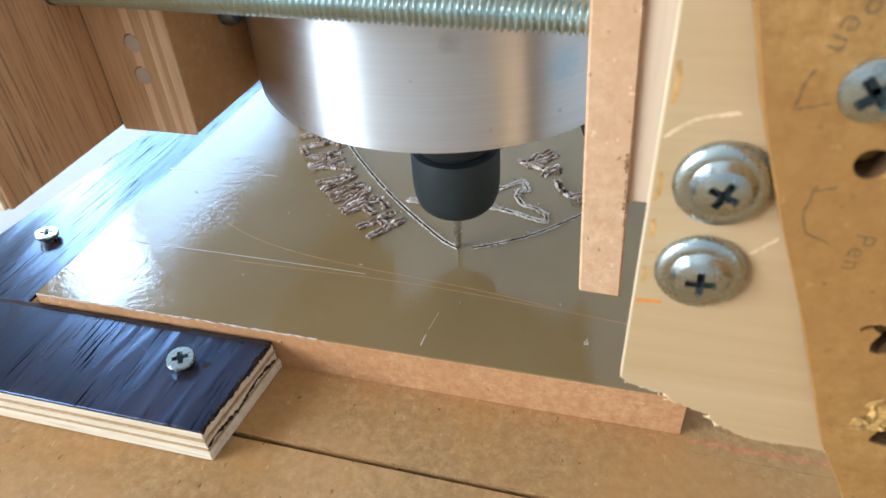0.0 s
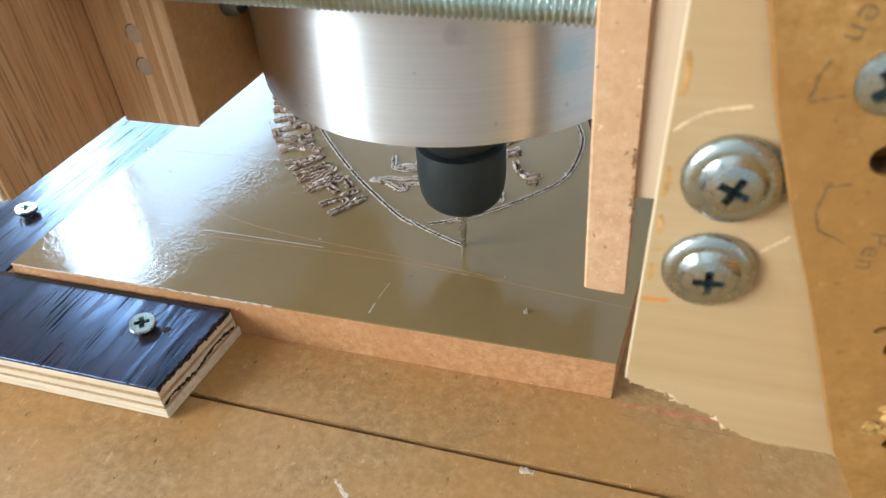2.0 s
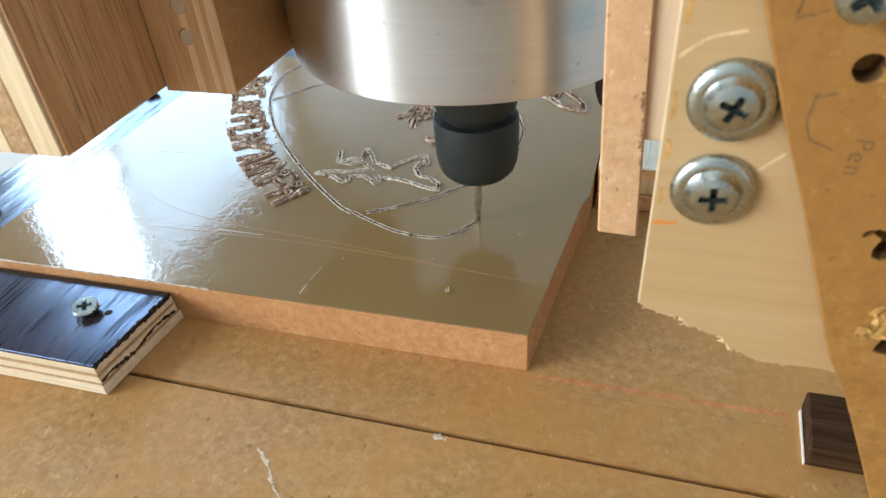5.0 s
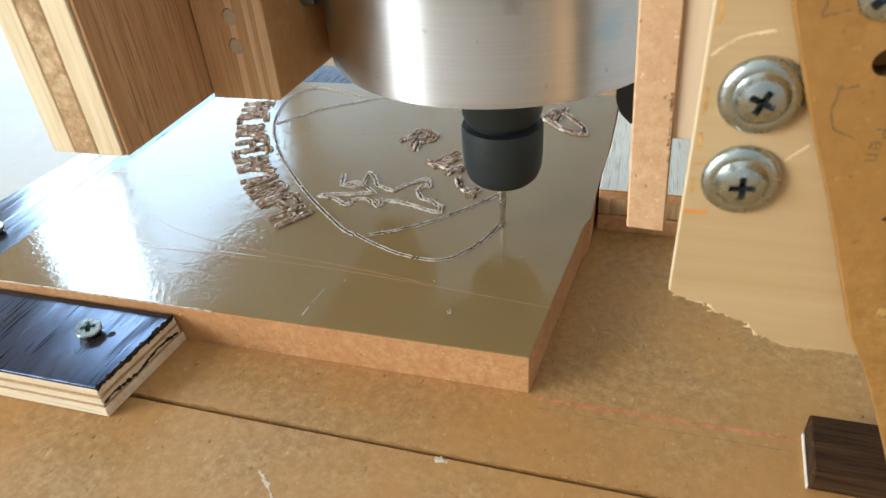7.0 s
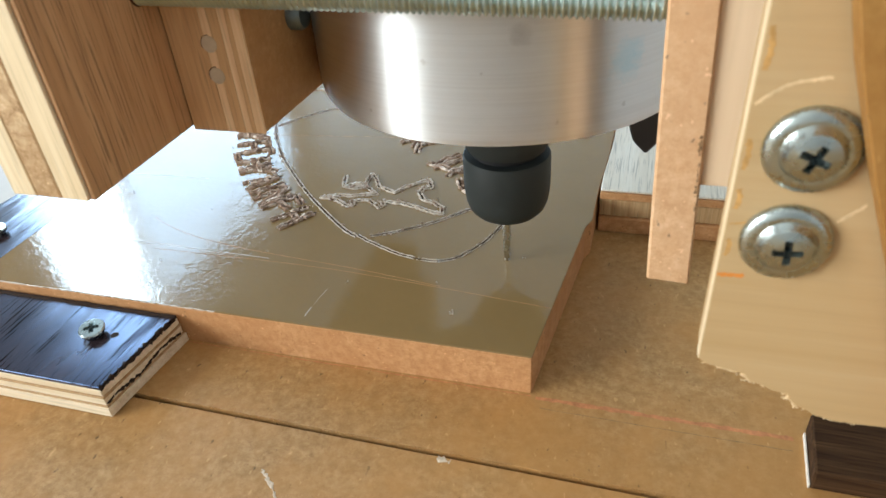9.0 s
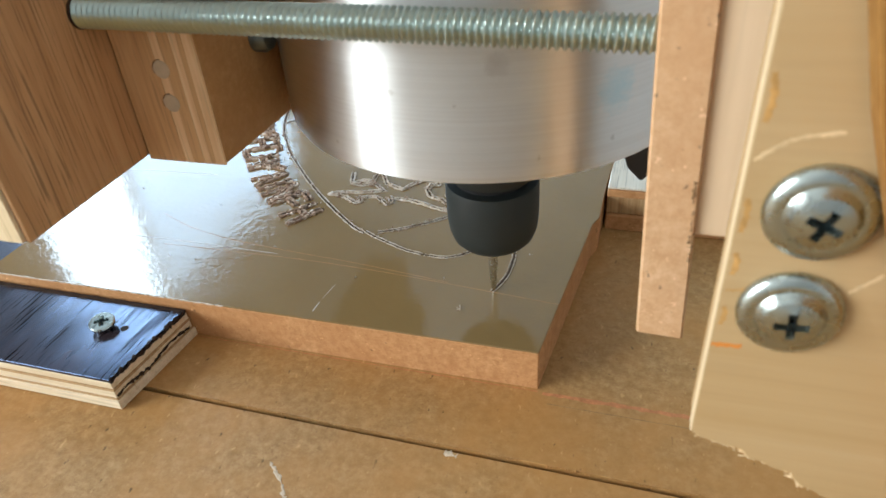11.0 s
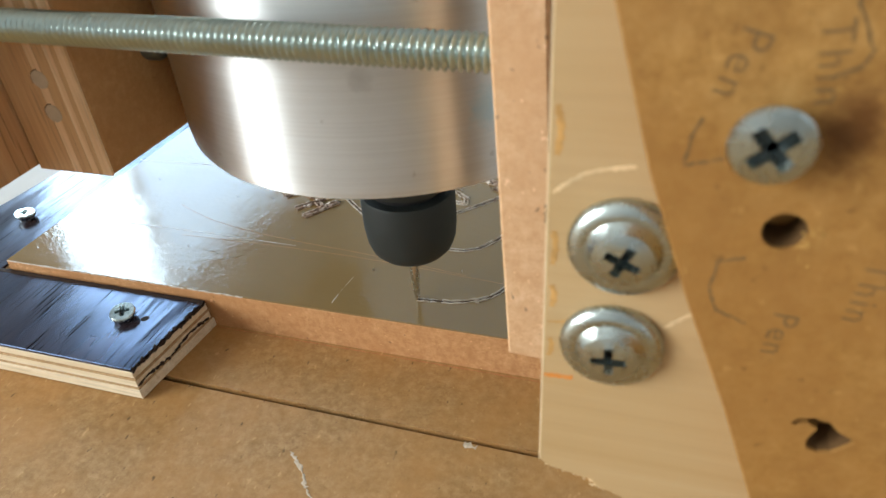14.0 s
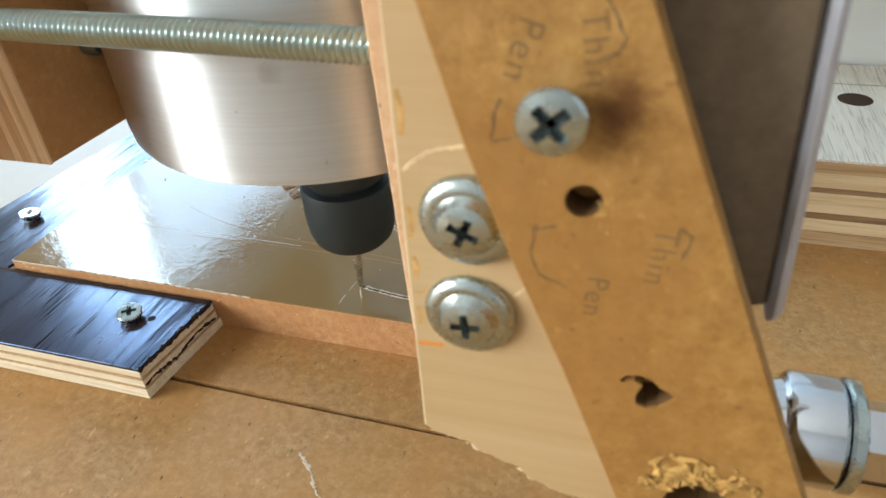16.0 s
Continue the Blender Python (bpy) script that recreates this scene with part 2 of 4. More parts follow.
def brushed():
    """Turned aluminium: fine rings that spread highlights up and down."""
    m, nt, b = material("turned_aluminium", 0.36, 1.0)
    n = noise_of(nt, coords(nt, (0.02, 0.02, 3.0)), 1.0, 5, 0.7)
    w = noise_of(nt, coords(nt, (0.08, 0.08, 0.15)), 1.0, 5, 0.65)
    spots = noise_of(nt, coords(nt, (0.5, 0.5, 0.5)), 1.0, 3, 0.5)
    col = mix(nt, w, (0.84, 0.85, 0.85), (0.92, 0.93, 0.93))
    col = mix(nt, ramp(nt, n, [(0.35, (0.18,)), (0.6, (0.0,))]), col, (0.58, 0.57, 0.55))
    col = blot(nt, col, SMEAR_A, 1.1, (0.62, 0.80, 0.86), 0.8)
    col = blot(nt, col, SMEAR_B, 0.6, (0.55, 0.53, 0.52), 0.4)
    col = mix(nt, ramp(nt, spots, [(0.24, (0.35,)), (0.30, (0.0,))]), col, (0.45, 0.43, 0.40))
    nt.links.new(col, b.inputs["Base Color"])
    nt.links.new(ramp(nt, n, [(0.3, (0.47,)), (0.7, (0.58,))]), b.inputs["Roughness"])
    tg = nt.nodes.new("ShaderNodeTangent")
    tg.direction_type, tg.axis = "RADIAL", "Z"
    nt.links.new(tg.outputs[0], b.inputs["Tangent"])
    b.inputs["Anisotropic"].default_value, b.inputs["Anisotropic Rotation"].default_value = 0.96, 0.25
    bump(nt, b, n, 0.03, 0.02)
    return m


ALU = brushed()


def glass():
    m, nt, b = material("window_glass", 0.0)
    b.inputs["Transmission Weight"].default_value, b.inputs["IOR"].default_value = 1.0, 1.45
    return m


GLASS = glass()


def film():
    """Glossy brown laminate with fine orange peel."""
    m, nt, b = material("glossy_brown_laminate", 0.07, 0.0, 0.45)
    v = noise_of(nt, coords(nt, (0.04, 0.04, 0.04)), 1.0, 5, 0.65)
    col = mix(nt, v, (0.192, 0.119, 0.046), (0.250, 0.159, 0.067))
    nt.links.new(col, b.inputs["Base Color"])
    peel = noise_of(nt, coords(nt, (0.95, 0.95, 0.95)), 1.0, 2.0, 0.5)
    swell = noise_of(nt, coords(nt, (0.11, 0.11, 0.11)), 1.0, 2.0, 0.5)
    patch = ramp(nt, noise_of(nt, coords(nt, (0.06, 0.09, 0.06)), 1.0, 3, 0.6), [(0.38, (0.3,)), (0.62, (0.85,))])
    relief = mix(nt, 1.0, mix(nt, 1.0, peel, patch, "MULTIPLY"), mix(nt, 1.0, swell, (0.6, 0.6, 0.6), "MULTIPLY"), "ADD")
    nt.links.new(ramp(nt, v, [(0.3, (0.065,)), (0.7, (0.125,))]), b.inputs["Roughness"])
    bump(nt, b, relief, 0.48, 0.1)
    return m


FILM = film()


def dark_veneer():
    """Dark stained open-pored veneer under gloss varnish, grain along the short way."""
    m, nt, b = material("dark_stained_veneer", 0.2, 0.0, 0.65)
    pores = noise_of(nt, coords(nt, (2.0, 0.06, 2.0)), 1.0, 3, 0.6, 0.2)
    wide = noise_of(nt, coords(nt, (0.12, 0.03, 0.12)), 1.0, 3, 0.5)
    # the blue of reflected sky is put into the varnish's specular tint
    b.inputs["Specular Tint"].default_value = (0.26, 0.50, 1.0, 1)
    col = ramp(nt, wide, [(0.3, (0.010, 0.007, 0.010)), (0.7, (0.035, 0.022, 0.022))])
    nt.links.new(mix(nt, ramp(nt, pores, [(0.36, (1.0,)), (0.40, (0.0,))]), col, (0.003, 0.002, 0.002)), b.inputs["Base Color"])
    ridges = noise_of(nt, coords(nt, (0.13, 0.02, 0.13)), 1.0, 3, 0.5, 0.2)
    bump(nt, b, ridges, 0.65, 0.6)
    nt.links.new(ramp(nt, pores, [(0.36, (0.02,)), (0.40, (0.65,))]), b.inputs["Specular IOR Level"])
    return m


VENEER = dark_veneer()


# ---- building ----
def part(name, bm, mat, parent=None, label="", smooth=False):
    me = bpy.data.meshes.new(name)
    bmesh.ops.scale(bm, vec=(MM, MM, MM), verts=bm.verts)
    bm.to_mesh(me)
    bm.free()
    me.materials.append(mat)
    if smooth:
        for p in me.polygons:
            p.use_smooth = True
        me.set_sharp_from_angle(angle=radians(35))
    ob = new(name, me)
    if parent:
        ob.parent = parent
    return tagged(ob, label) if label else ob


def thing(name, label, category, kind="", group=""):
    return tagged(new(name), label, category, group, kind)


def box(x0, x1, y0, y1, z0, z1, bevel=0.3, bm=None):
    bm = bm or bmesh.new()
    r = bmesh.ops.create_cube(bm, size=1, matrix=Matrix.Translation(((x0 + x1) / 2, (y0 + y1) / 2, (z0 + z1) / 2)) @ Matrix.Diagonal((x1 - x0, y1 - y0, z1 - z0, 1)))
    if bevel:
        edges = list({e for v in r["verts"] for e in v.link_edges})
        bmesh.ops.bevel(bm, geom=edges, offset=bevel, segments=2, affect="EDGES", profile=0.5)
    return bm


def prism(outline, lo, hi, axis="z", bevel=0.0):
    """A slab with this outline; for axis 'y' the outline is (x, z)."""
    bm = bmesh.new()
    def at(p, h):
        return (p[0], p[1], h) if axis == "z" else (p[0], h, p[1])
    a = [bm.verts.new(at(p, lo)) for p in outline]
    b = [bm.verts.new(at(p, hi)) for p in outline]
    bm.faces.new(a)
    bm.faces.new(b)
    for i in range(len(a)):
        j = (i + 1) % len(a)
        bm.faces.new((a[i], a[j], b[j], b[i]))
    bmesh.ops.recalc_face_normals(bm, faces=bm.faces)
    if bevel:
        bmesh.ops.bevel(bm, geom=list(bm.edges), offset=bevel, segments=1, affect="EDGES")
    return bm


def lathe(profile, seg=48, bm=None, m=None):
    """A turned body round z from (radius, height) pairs."""
    bm = bm or bmesh.new()
    rings = []
    for r, h in profile:
        rings.append([bm.verts.new((max(r, 1e-4) * math.cos(2 * math.pi * i / seg), max(r, 1e-4) * math.sin(2 * math.pi * i / seg), h)) for i in range(seg)])
    for a, b in zip(rings, rings[1:]):
        for i in range(seg):
            bm.faces.new((a[i], a[(i + 1) % seg], b[(i + 1) % seg], b[i]))
    bm.faces.new(rings[0][::-1])
    bm.faces.new(rings[-1])
    bmesh.ops.recalc_face_normals(bm, faces=bm.faces)
    if m is not None:
        bmesh.ops.transform(bm, matrix=m, verts=[v for ring in rings for v in ring])
    return bm


def to_front(x, y, z):
    """Turns a body's +z towards -y and sets it at a place."""
    return Matrix.Translation((x, y, z)) @ Euler((radians(90), 0, 0)).to_matrix().to_4x4()


def ribbon(points, width, z0, z1, jitter=0.0, seed=1):
    """A narrow raised strip that follows points on the sheet."""
    rnd = random.Random(seed)
    bm = bmesh.new()
    rows = []
    n = len(points)
    for i, p in enumerate(points):
        a, b = Vector(points[max(0, i - 1)]), Vector(points[min(n - 1, i + 1)])
        d = (b - a).normalized() if (b - a).length > 0 else Vector((1, 0))
        s = Vector((-d.y, d.x)) * (width / 2) * (1 + jitter * rnd.uniform(-1, 1))
        c = Vector(p) + Vector((rnd.uniform(-1, 1), rnd.uniform(-1, 1))) * jitter * width * 0.3
        h = z1 + (z1 - z0) * jitter * rnd.uniform(-0.4, 0.4)
        rows.append([bm.verts.new((*(c - s), z0)), bm.verts.new((*(c - s * 0.6), h)), bm.verts.new((*(c + s * 0.6), h)), bm.verts.new((*(c + s), z0))])
    for a, b in zip(rows, rows[1:]):
        for i in range(3):
            bm.faces.new((a[i], b[i], b[i + 1], a[i + 1]))
    bm.faces.new(rows[0])
    bm.faces.new(rows[-1][::-1])
    bmesh.ops.recalc_face_normals(bm, faces=bm.faces)
    return bm


def smooth_line(pts, step=0.5):
    """A rounded line through a few points."""
    out = []
    P = [Vector(pts[0])] + [Vector(p) for p in pts] + [Vector(pts[-1])]
    for i in range(1, len(P) - 2):
        a, b, c, d = P[i - 1:i + 3]
        n = max(2, int((c - b).length / step))
        for k in range(n):
            t = k / n
            out.append(0.5 * (2 * b + (c - a) * t + (2 * a - 5 * b + 4 * c - d) * t * t + (3 * b - a - 3 * c + d) * t ** 3))
    out.append(P[-1])
    return [tuple(p) for p in out]


def join(bm, other):
    """Moves another bmesh into bm."""
    tmp = bpy.data.meshes.new("tmp")
    other.to_mesh(tmp)
    other.free()
    bm.from_mesh(tmp)
    bpy.data.meshes.remove(tmp)


def cross_head(parent, x, y, z, r, depth, front=True, domed=0.6, name="screw_head", turn=20, recess=0.5):
    """A screw head with a sunken cross; faces -y (front) or up."""
    m = to_front(x, y, z) if front else Matrix.Translation((x, y, z))
    prof = [(r * 0.55, -depth), (r * 0.97, -depth * 0.25), (r, 0), (r * 0.93, depth * 0.18), (r * 0.6, depth * 0.18 + domed * 0.7), (r * 0.05, depth * 0.18 + domed)]
    top = depth * 0.18 + domed
    head = part(name, carve(lathe(prof, 40, None, m), cross_cutter(r * recess, r * 0.19, top, depth * 0.55, m, turn)), ZINC, parent, smooth=True)
    # dark floor: shade of the recess put into its colour
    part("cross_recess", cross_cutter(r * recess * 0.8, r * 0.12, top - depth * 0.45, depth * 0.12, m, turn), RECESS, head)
    return head


def cross_cutter(reach, half, top, deep, m, turn):
    """Two crossed wedges, narrower at the bottom."""
    bm = bmesh.new()
    for k in (0, 90):
        arm = box(-reach, reach, -half, half, top - deep, top + 0.1, 0)
        for v in arm.verts:
            if v.co.z < top:
                v.co.x, v.co.y = v.co.x * 0.72, v.co.y * 0.55
        bmesh.ops.transform(arm, matrix=m @ Euler((0, 0, radians(k + turn))).to_matrix().to_4x4(), verts=arm.verts)
        join(bm, arm)
    return bm


def carve(bm, cutters):
    """The body less the cutters, as a new bmesh."""
    obs = []
    for b in (bm, cutters):
        me = bpy.data.meshes.new("tmp")
        b.to_mesh(me)
        b.free()
        ob = bpy.data.objects.new("tmp", me)
        scene.collection.objects.link(ob)
        obs.append(ob)
    mod = obs[0].modifiers.new("carve", "BOOLEAN")
    mod.operation, mod.solver, mod.object, mod.use_self = "DIFFERENCE", "EXACT", obs[1], True
    me = bpy.data.meshes.new_from_object(obs[0].evaluated_get(bpy.context.evaluated_depsgraph_get()))
    out = bmesh.new()
    out.from_mesh(me)
    bpy.data.meshes.remove(me)
    for ob in obs:
        mesh = ob.data
        bpy.data.objects.remove(ob)
        bpy.data.meshes.remove(mesh)
    return out


def chips(points, spread, count, size, seed, z=9.0):
    """Torn fibres and curled burr heaped along a line."""
    rnd = random.Random(seed)
    bm = bmesh.new()
    for _ in range(count):
        k = rnd.uniform(0, len(points) - 1.001)
        i = int(k)
        p = Vector(points[i]).lerp(Vector(points[i + 1]), k - i)
        s = size * rnd.uniform(0.4, 1.3)
        m = Matrix.Translation((p.x + rnd.gauss(0, spread), p.y + rnd.gauss(0, spread), z + s * 0.25)) @ Euler([rnd.uniform(0, 6.3) for _ in range(3)]).to_matrix().to_4x4() @ Matrix.Diagonal((s * 1.5, s * rnd.uniform(0.25, 0.5), s * rnd.uniform(0.2, 0.4), 1))
        r = bmesh.ops.create_icosphere(bm, subdivisions=1, radius=0.6, matrix=m)
        for v in r["verts"]:
            v.co += Vector([rnd.uniform(-1, 1) for _ in range(3)]) * s * 0.16
    return bm


# ---- the room ----
def room():
    X0, X1, Y0, Y1, Z0, Z1 = -1300, 1500, -1900, 2200, -800, 1700
    t = 100
    tagged(part("floor", box(X0 - t, X1 + t, Y0 - t, Y1 + t, Z0 - t, Z0, 0), MDF), "plain brown floor of the room", "floor", kind="structure")
    tagged(part("ceiling", box(X0 - t, X1 + t, Y0 - t, Y1 + t, Z1, Z1 + t, 0), WALL), "plain white painted ceiling", "ceiling", kind="structure")
    for n, a in (("wall_north", (X0, X1, Y1, Y1 + t)), ("wall_south", (X0, X1, Y0 - t, Y0)), ("wall_east", (X1, X1 + t, Y0, Y1))):
        # the unseen south wall is coloured darker to bounce less light
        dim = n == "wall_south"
        tagged(part(n, box(*a, Z0, Z1, 0), DIM_WALL if dim else WALL), "plain unseen wall, greyed to dim its bounced light" if dim else "plain off-white painted wall", "wall", kind="structure")
    bm = bmesh.new()
    y = Y0
    for w in WINDOWS:
        y0, y1, z0, z1 = [w[k] / MM for k in ("y0", "y1", "z0", "z1")]
        box(X0 - t, X0, y, y0, Z0, Z1, 0, bm)
        box(X0 - t, X0, y0, y1, Z0, z0, 0, bm)
        box(X0 - t, X0, y0, y1, z1, Z1, 0, bm)
        y = y1
    box(X0 - t, X0, y, Y1, Z0, Z1, 0, bm)
    tagged(part("wall_west", bm, WALL), "off-white painted wall with two window openings", "wall", kind="structure")
    for k, w in enumerate(WINDOWS):
        y0, y1, z0, z1 = [w[q] / MM for q in ("y0", "y1", "z0", "z1")]
        win = tagged(new("window_%d" % (k + 1)), "white framed window with clear panes", "window", kind="structure")
        for a in ((y0, y1, z0, z0 + 35), (y0, y1, z1 - 35, z1), (y0, y0 + 35, z0 + 35, z1 - 35), (y1 - 35, y1, z0 + 35, z1 - 35)):
            part("window_frame", box(X0 - 70, X0 - 20, *a, 2), WALL, win)
        if k:
            part("mullion", box(X0 - 8, X0 + 4, 1195, 1216, z0, z1, 1), WALL, win)
        pane = part("pane", box(X0 - 50, X0 - 45, y0 + 35, y1 - 35, z0 + 35, z1 - 35, 0), GLASS, win)
        pane.visible_shadow = False
    for x in (-840, 740):
        for y in (-380, 640):
            tagged(part("bench_leg", box(x - 35, x + 35, y - 35, y + 35, Z0, -60.2, 2), PLY_DARK), "square wooden bench leg", "bench leg", kind="structure")
    bm = box(-900, 800, -420, 700, -60, -18.2, 1.5)
    tagged(part("bench_top", bm, PLY_DARK), "wooden bench top under the fibreboard bed", "bench", kind="structure")


room()


# ---- the bed ----
SCRAPE = [(-40.5, -25.5), (-36.7, -28.9), (-35.1, -31.2), (-33.5, -32.7), (-30.8, -34.2)]


def bed():
    z0 = -18
    back = [(-136, -14.95 + 0.22), (420, -19.4 + 0.22), (420, 420), (-136, 420)]
    front = [(-700, -130), (420, -130), (420, -19.4 - 0.62), (-136, -14.95 - 0.62), (-136, -60), (-700, -60)]
    tagged(part("side_board", box(-700, -136.3, -59.6, 420, z0, -0.02, 0.1), PALE_TOP), "pale grey board beside the bed", "board", kind="structure")
    b = tagged(part("machine_bed", prism(back, z0, 0, "z", 0.08), MDF), "large brown fibreboard bed of the engraving machine", "machine bed", kind="structure")
    f_ = tagged(part("machine_bed", prism(front, z0, -0.25, "z", 0.08), MDF), "brown fibreboard strip along the front of the bed", "machine bed", kind="structure")
    part("red_pencil_line", ribbon([(x, -0.75) for x in range(1, 44)], 1.3, -0.05, 0.012, 0.3, 31), REDLINE, b, "faint red pencil line")
    part("red_pencil_line", ribbon([(x, -0.45) for x in range(-74, 1)], 0.28, -0.05, 0.012, 0.5, 32), REDLINE, b, "faint red pencil line")
    part("pencil_line", ribbon([(2 + 1.4 * i, -3.0 - 0.012 * i) for i in range(30)], 0.22, -0.05, 0.01, 0.5, 34), GREYLINE, b, "faint grey pencil line")
    crumb = chips([(-74, -15.4), (-30, -15.75), (20, -16.15), (60, -16.47)], 0.12, 420, 0.3, 33, -0.06)
    tagged(part("crumbs", crumb, MDF, b, "crumbly saw-cut edge"), kind="stuff")
    part("white_scrape", ribbon(smooth_line(SCRAPE, 0.4), 0.5, -0.25, -0.18, 0.95, 4), SCUFF, f_, "white scrape mark")
    part("white_scrape", ribbon(smooth_line([(-12.8, -16.95), (-11.3, -17.15), (-10.3, -17.3)], 0.4), 0.8, -0.25, -0.18, 0.9, 5), SCUFF, f_, "white scrape mark")


bed()


# ---- the sheet that is engraved ----
def sheet():
    s = thing("engraved_sheet", "fibreboard sheet with glossy brown laminate being engraved on the bed", "sheet")
    outline = [(-122, 0), (0, 0), (4.7, 42.2), (5.9, 45.4), (6.0, 54), (6.3, 63), (7.2, 77), (7.6, 95), (7.6, 114), (-119.6, 114)]
    part("core", prism(outline, 0, 8.7, "z", 0.15), MDF_EDGE, s, "brown fibreboard core with sawn edges")
    # pale strip paints the reflection along the left of the front edge
    part("edge_glint", ribbon([(-121.8 + 0.7 * i, 0.05) for i in range(86)], 0.18, 8.8, 9.03, 0.8, 61), BURR, s, "pale strip painted as the glint on the laminate's edge")
    part("laminate", prism(outline, 8.704, 9.0, "z", 0.08), FILM, s, "glossy brown laminate face with scratches")

    def groove(pts, seed, chipped=0.3, sharp=False):
        wide = 0.6 if sharp else 0.6
        edge, lip = (0.42, 0.42) if sharp else (0.4, 0.26)
        line = smooth_line(pts)
        if sharp:
            line = [tuple(Vector(a).lerp(Vector(b), i / 8)) for a, b in zip(pts, pts[1:]) for i in range(8)] + [pts[-1]]
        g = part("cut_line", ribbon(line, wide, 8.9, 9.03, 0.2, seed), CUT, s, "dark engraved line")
        for side in (-1, 1):
            off = []
            for i, p in enumerate(line):
                a, b = Vector(line[max(0, i - 1)]), Vector(line[min(len(line) - 1, i + 1)])
                d = (b - a).normalized()
                off.append((p[0] - d.y * edge * side, p[1] + d.x * edge * side))
            part("burr", ribbon(off, lip, 8.9, 9.17 + (0.12 if sharp else 0), 0.9, seed + 10 + side), BURR, g)
        n = int(len(line) * chipped)
        if n:
            part("swarf", chips(line, 0.45, n * (2 if sharp else 1), 0.55, seed + 20), CHIP, g)

    groove([(-71.2, 103.8), (-80, 107), (-89.4, 109), (-94.5, 100), (-91, 83.1), (-81.8, 66.9), (-71.7, 54.5), (-61.0, 43.3), (-49.1, 32.8), (-44.2, 29.7)], 1)
    groove([(-89.5, 81.3), (-81.3, 91.7), (-69.8, 100.4), (-55, 108)], 2, 0.2)
    groove([(-41.2, 30.4), (-35.7, 33.3), (-29.1, 37.9), (-21.8, 45.2), (-16.5, 52.0), (-14.2, 60.2), (-13.8, 72.3), (-17.3, 83.4)], 3, 0.5)
    # the aeroplane's outline
    groove([(-57.2, 55.7), (-55.6, 50.2), (-53.5, 51.9), (-50.5, 52.4), (-50.8, 57.4), (-49.0, 55.6), (-46.8, 51.6), (-41.8, 49.4), (-39.9, 52.7), (-37.1, 55.2), (-35.2, 56.9), (-33.6, 52.9), (-35.5, 52.6), (-35.7, 50.1), (-33.8, 47.2), (-31.0, 46.4), (-28.3, 44.3), (-27.9, 41.8), (-29.8, 42.1), (-33.5, 43.4), (-38.2, 44.9), (-43.6, 45.1)], 4, 0.5, True)
    groove([(-55.6, 50.2), (-52.7, 49.8), (-50.0, 51.1), (-46.0, 48.1), (-51.7, 46.3), (-56.0, 45.8), (-59.2, 44.3), (-55.2, 44.0), (-51.1, 41.5), (-50.0, 42.3), (-51.0, 44.1), (-46.8, 44.9), (-43.1, 42.1), (-42.6, 43.4), (-43.6, 45.1)], 5, 0.6, True)

    def torn_strokes(strokes, seed, heap=1.0):
        """Dark cut strokes with ragged lips and heaped fibres on both sides."""
        cut, lip = bmesh.new(), bmesh.new()
        for q_, st in enumerate(strokes):
            line = [tuple(Vector(a).lerp(Vector(b), i / 8)) for a, b in zip(st, st[1:]) for i in range(8)] + [tuple(st[-1])]
            join(cut, ribbon(line, 0.8, 8.9, 9.05, 0.3, seed + q_))
            for side in (-0.58, 0.58):
                off = []
                for i, p in enumerate(line):
                    a, b = Vector(line[max(0, i - 1)]), Vector(line[min(len(line) - 1, i + 1)])
                    d = (b - a).normalized()
                    off.append((p[0] - d.y * side, p[1] + d.x * side))
                for i in range(0, len(off) - 2, 3):
                    join(lip, ribbon(off[i:i + 4], 0.5, 8.9, 9.5, 0.95, seed * 3 + q_ + i))
            join(lip, chips(line, 0.55, int(len(line) * 1.5 * heap), 0.42, seed + q_, 9.25))
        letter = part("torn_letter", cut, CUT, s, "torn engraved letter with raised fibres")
        part("burr", lip, CHIP, letter)

    # lettering round the rim: torn, not legible
    rim = smooth_line([(-103.0, 95), (-97.3, 80.3), (-88.3, 63.9), (-79.9, 51.6), (-68.3, 40), (-58.2, 31.9)], 0.5)
    bars = (((0, -1, 0, 1), (0, 1, 1, 0.9), (0, 0, 1, 0.1)), ((0, -1, 0.1, 1), (1, -1, 0.9, 1), (0, 0.1, 1, 0)), ((0, -1, 0, 1), (0, -1, 1, -0.9), (0, 1, 0.9, 1)), ((0.1, -1, 0.5, 1), (1, -1, 0.5, 1)), ((0, -1, 0, 1), (1, 1, 0, -0.2)), ((0.4, -1, 0.5, 1),), ((0, -1, 0, 1), (0, 1, 1, -1), (1, -1, 1, 1)))
    rnd = random.Random(23)
    k, count = 0, 0
    while k < len(rim) - 9:
        kind = bars[(0, 1, 2, 3, 4, 0, 2, 1, 4, 3, 5, 6)[count % 12]]
        w = 4 if kind is bars[5] else 8
        a, b = Vector(rim[k]), Vector(rim[min(k + w, len(rim) - 1)])
        d = (b - a).normalized()
        n = Vector((-d.y, d.x))
        L = 4.3 + 0.7 * k / len(rim) + rnd.uniform(-0.3, 0.3)
        torn_strokes([[a.lerp(b, u0) + n * L * v0, a.lerp(b, (u0 + u1) / 2) + n * L * (v0 + v1) / 2 + d * rnd.uniform(-0.3, 0.3), a.lerp(b, u1) + n * L * v1] for u0, v0, u1, v1 in kind], 500 + k * 7)
        k += w + 3
        count += 1
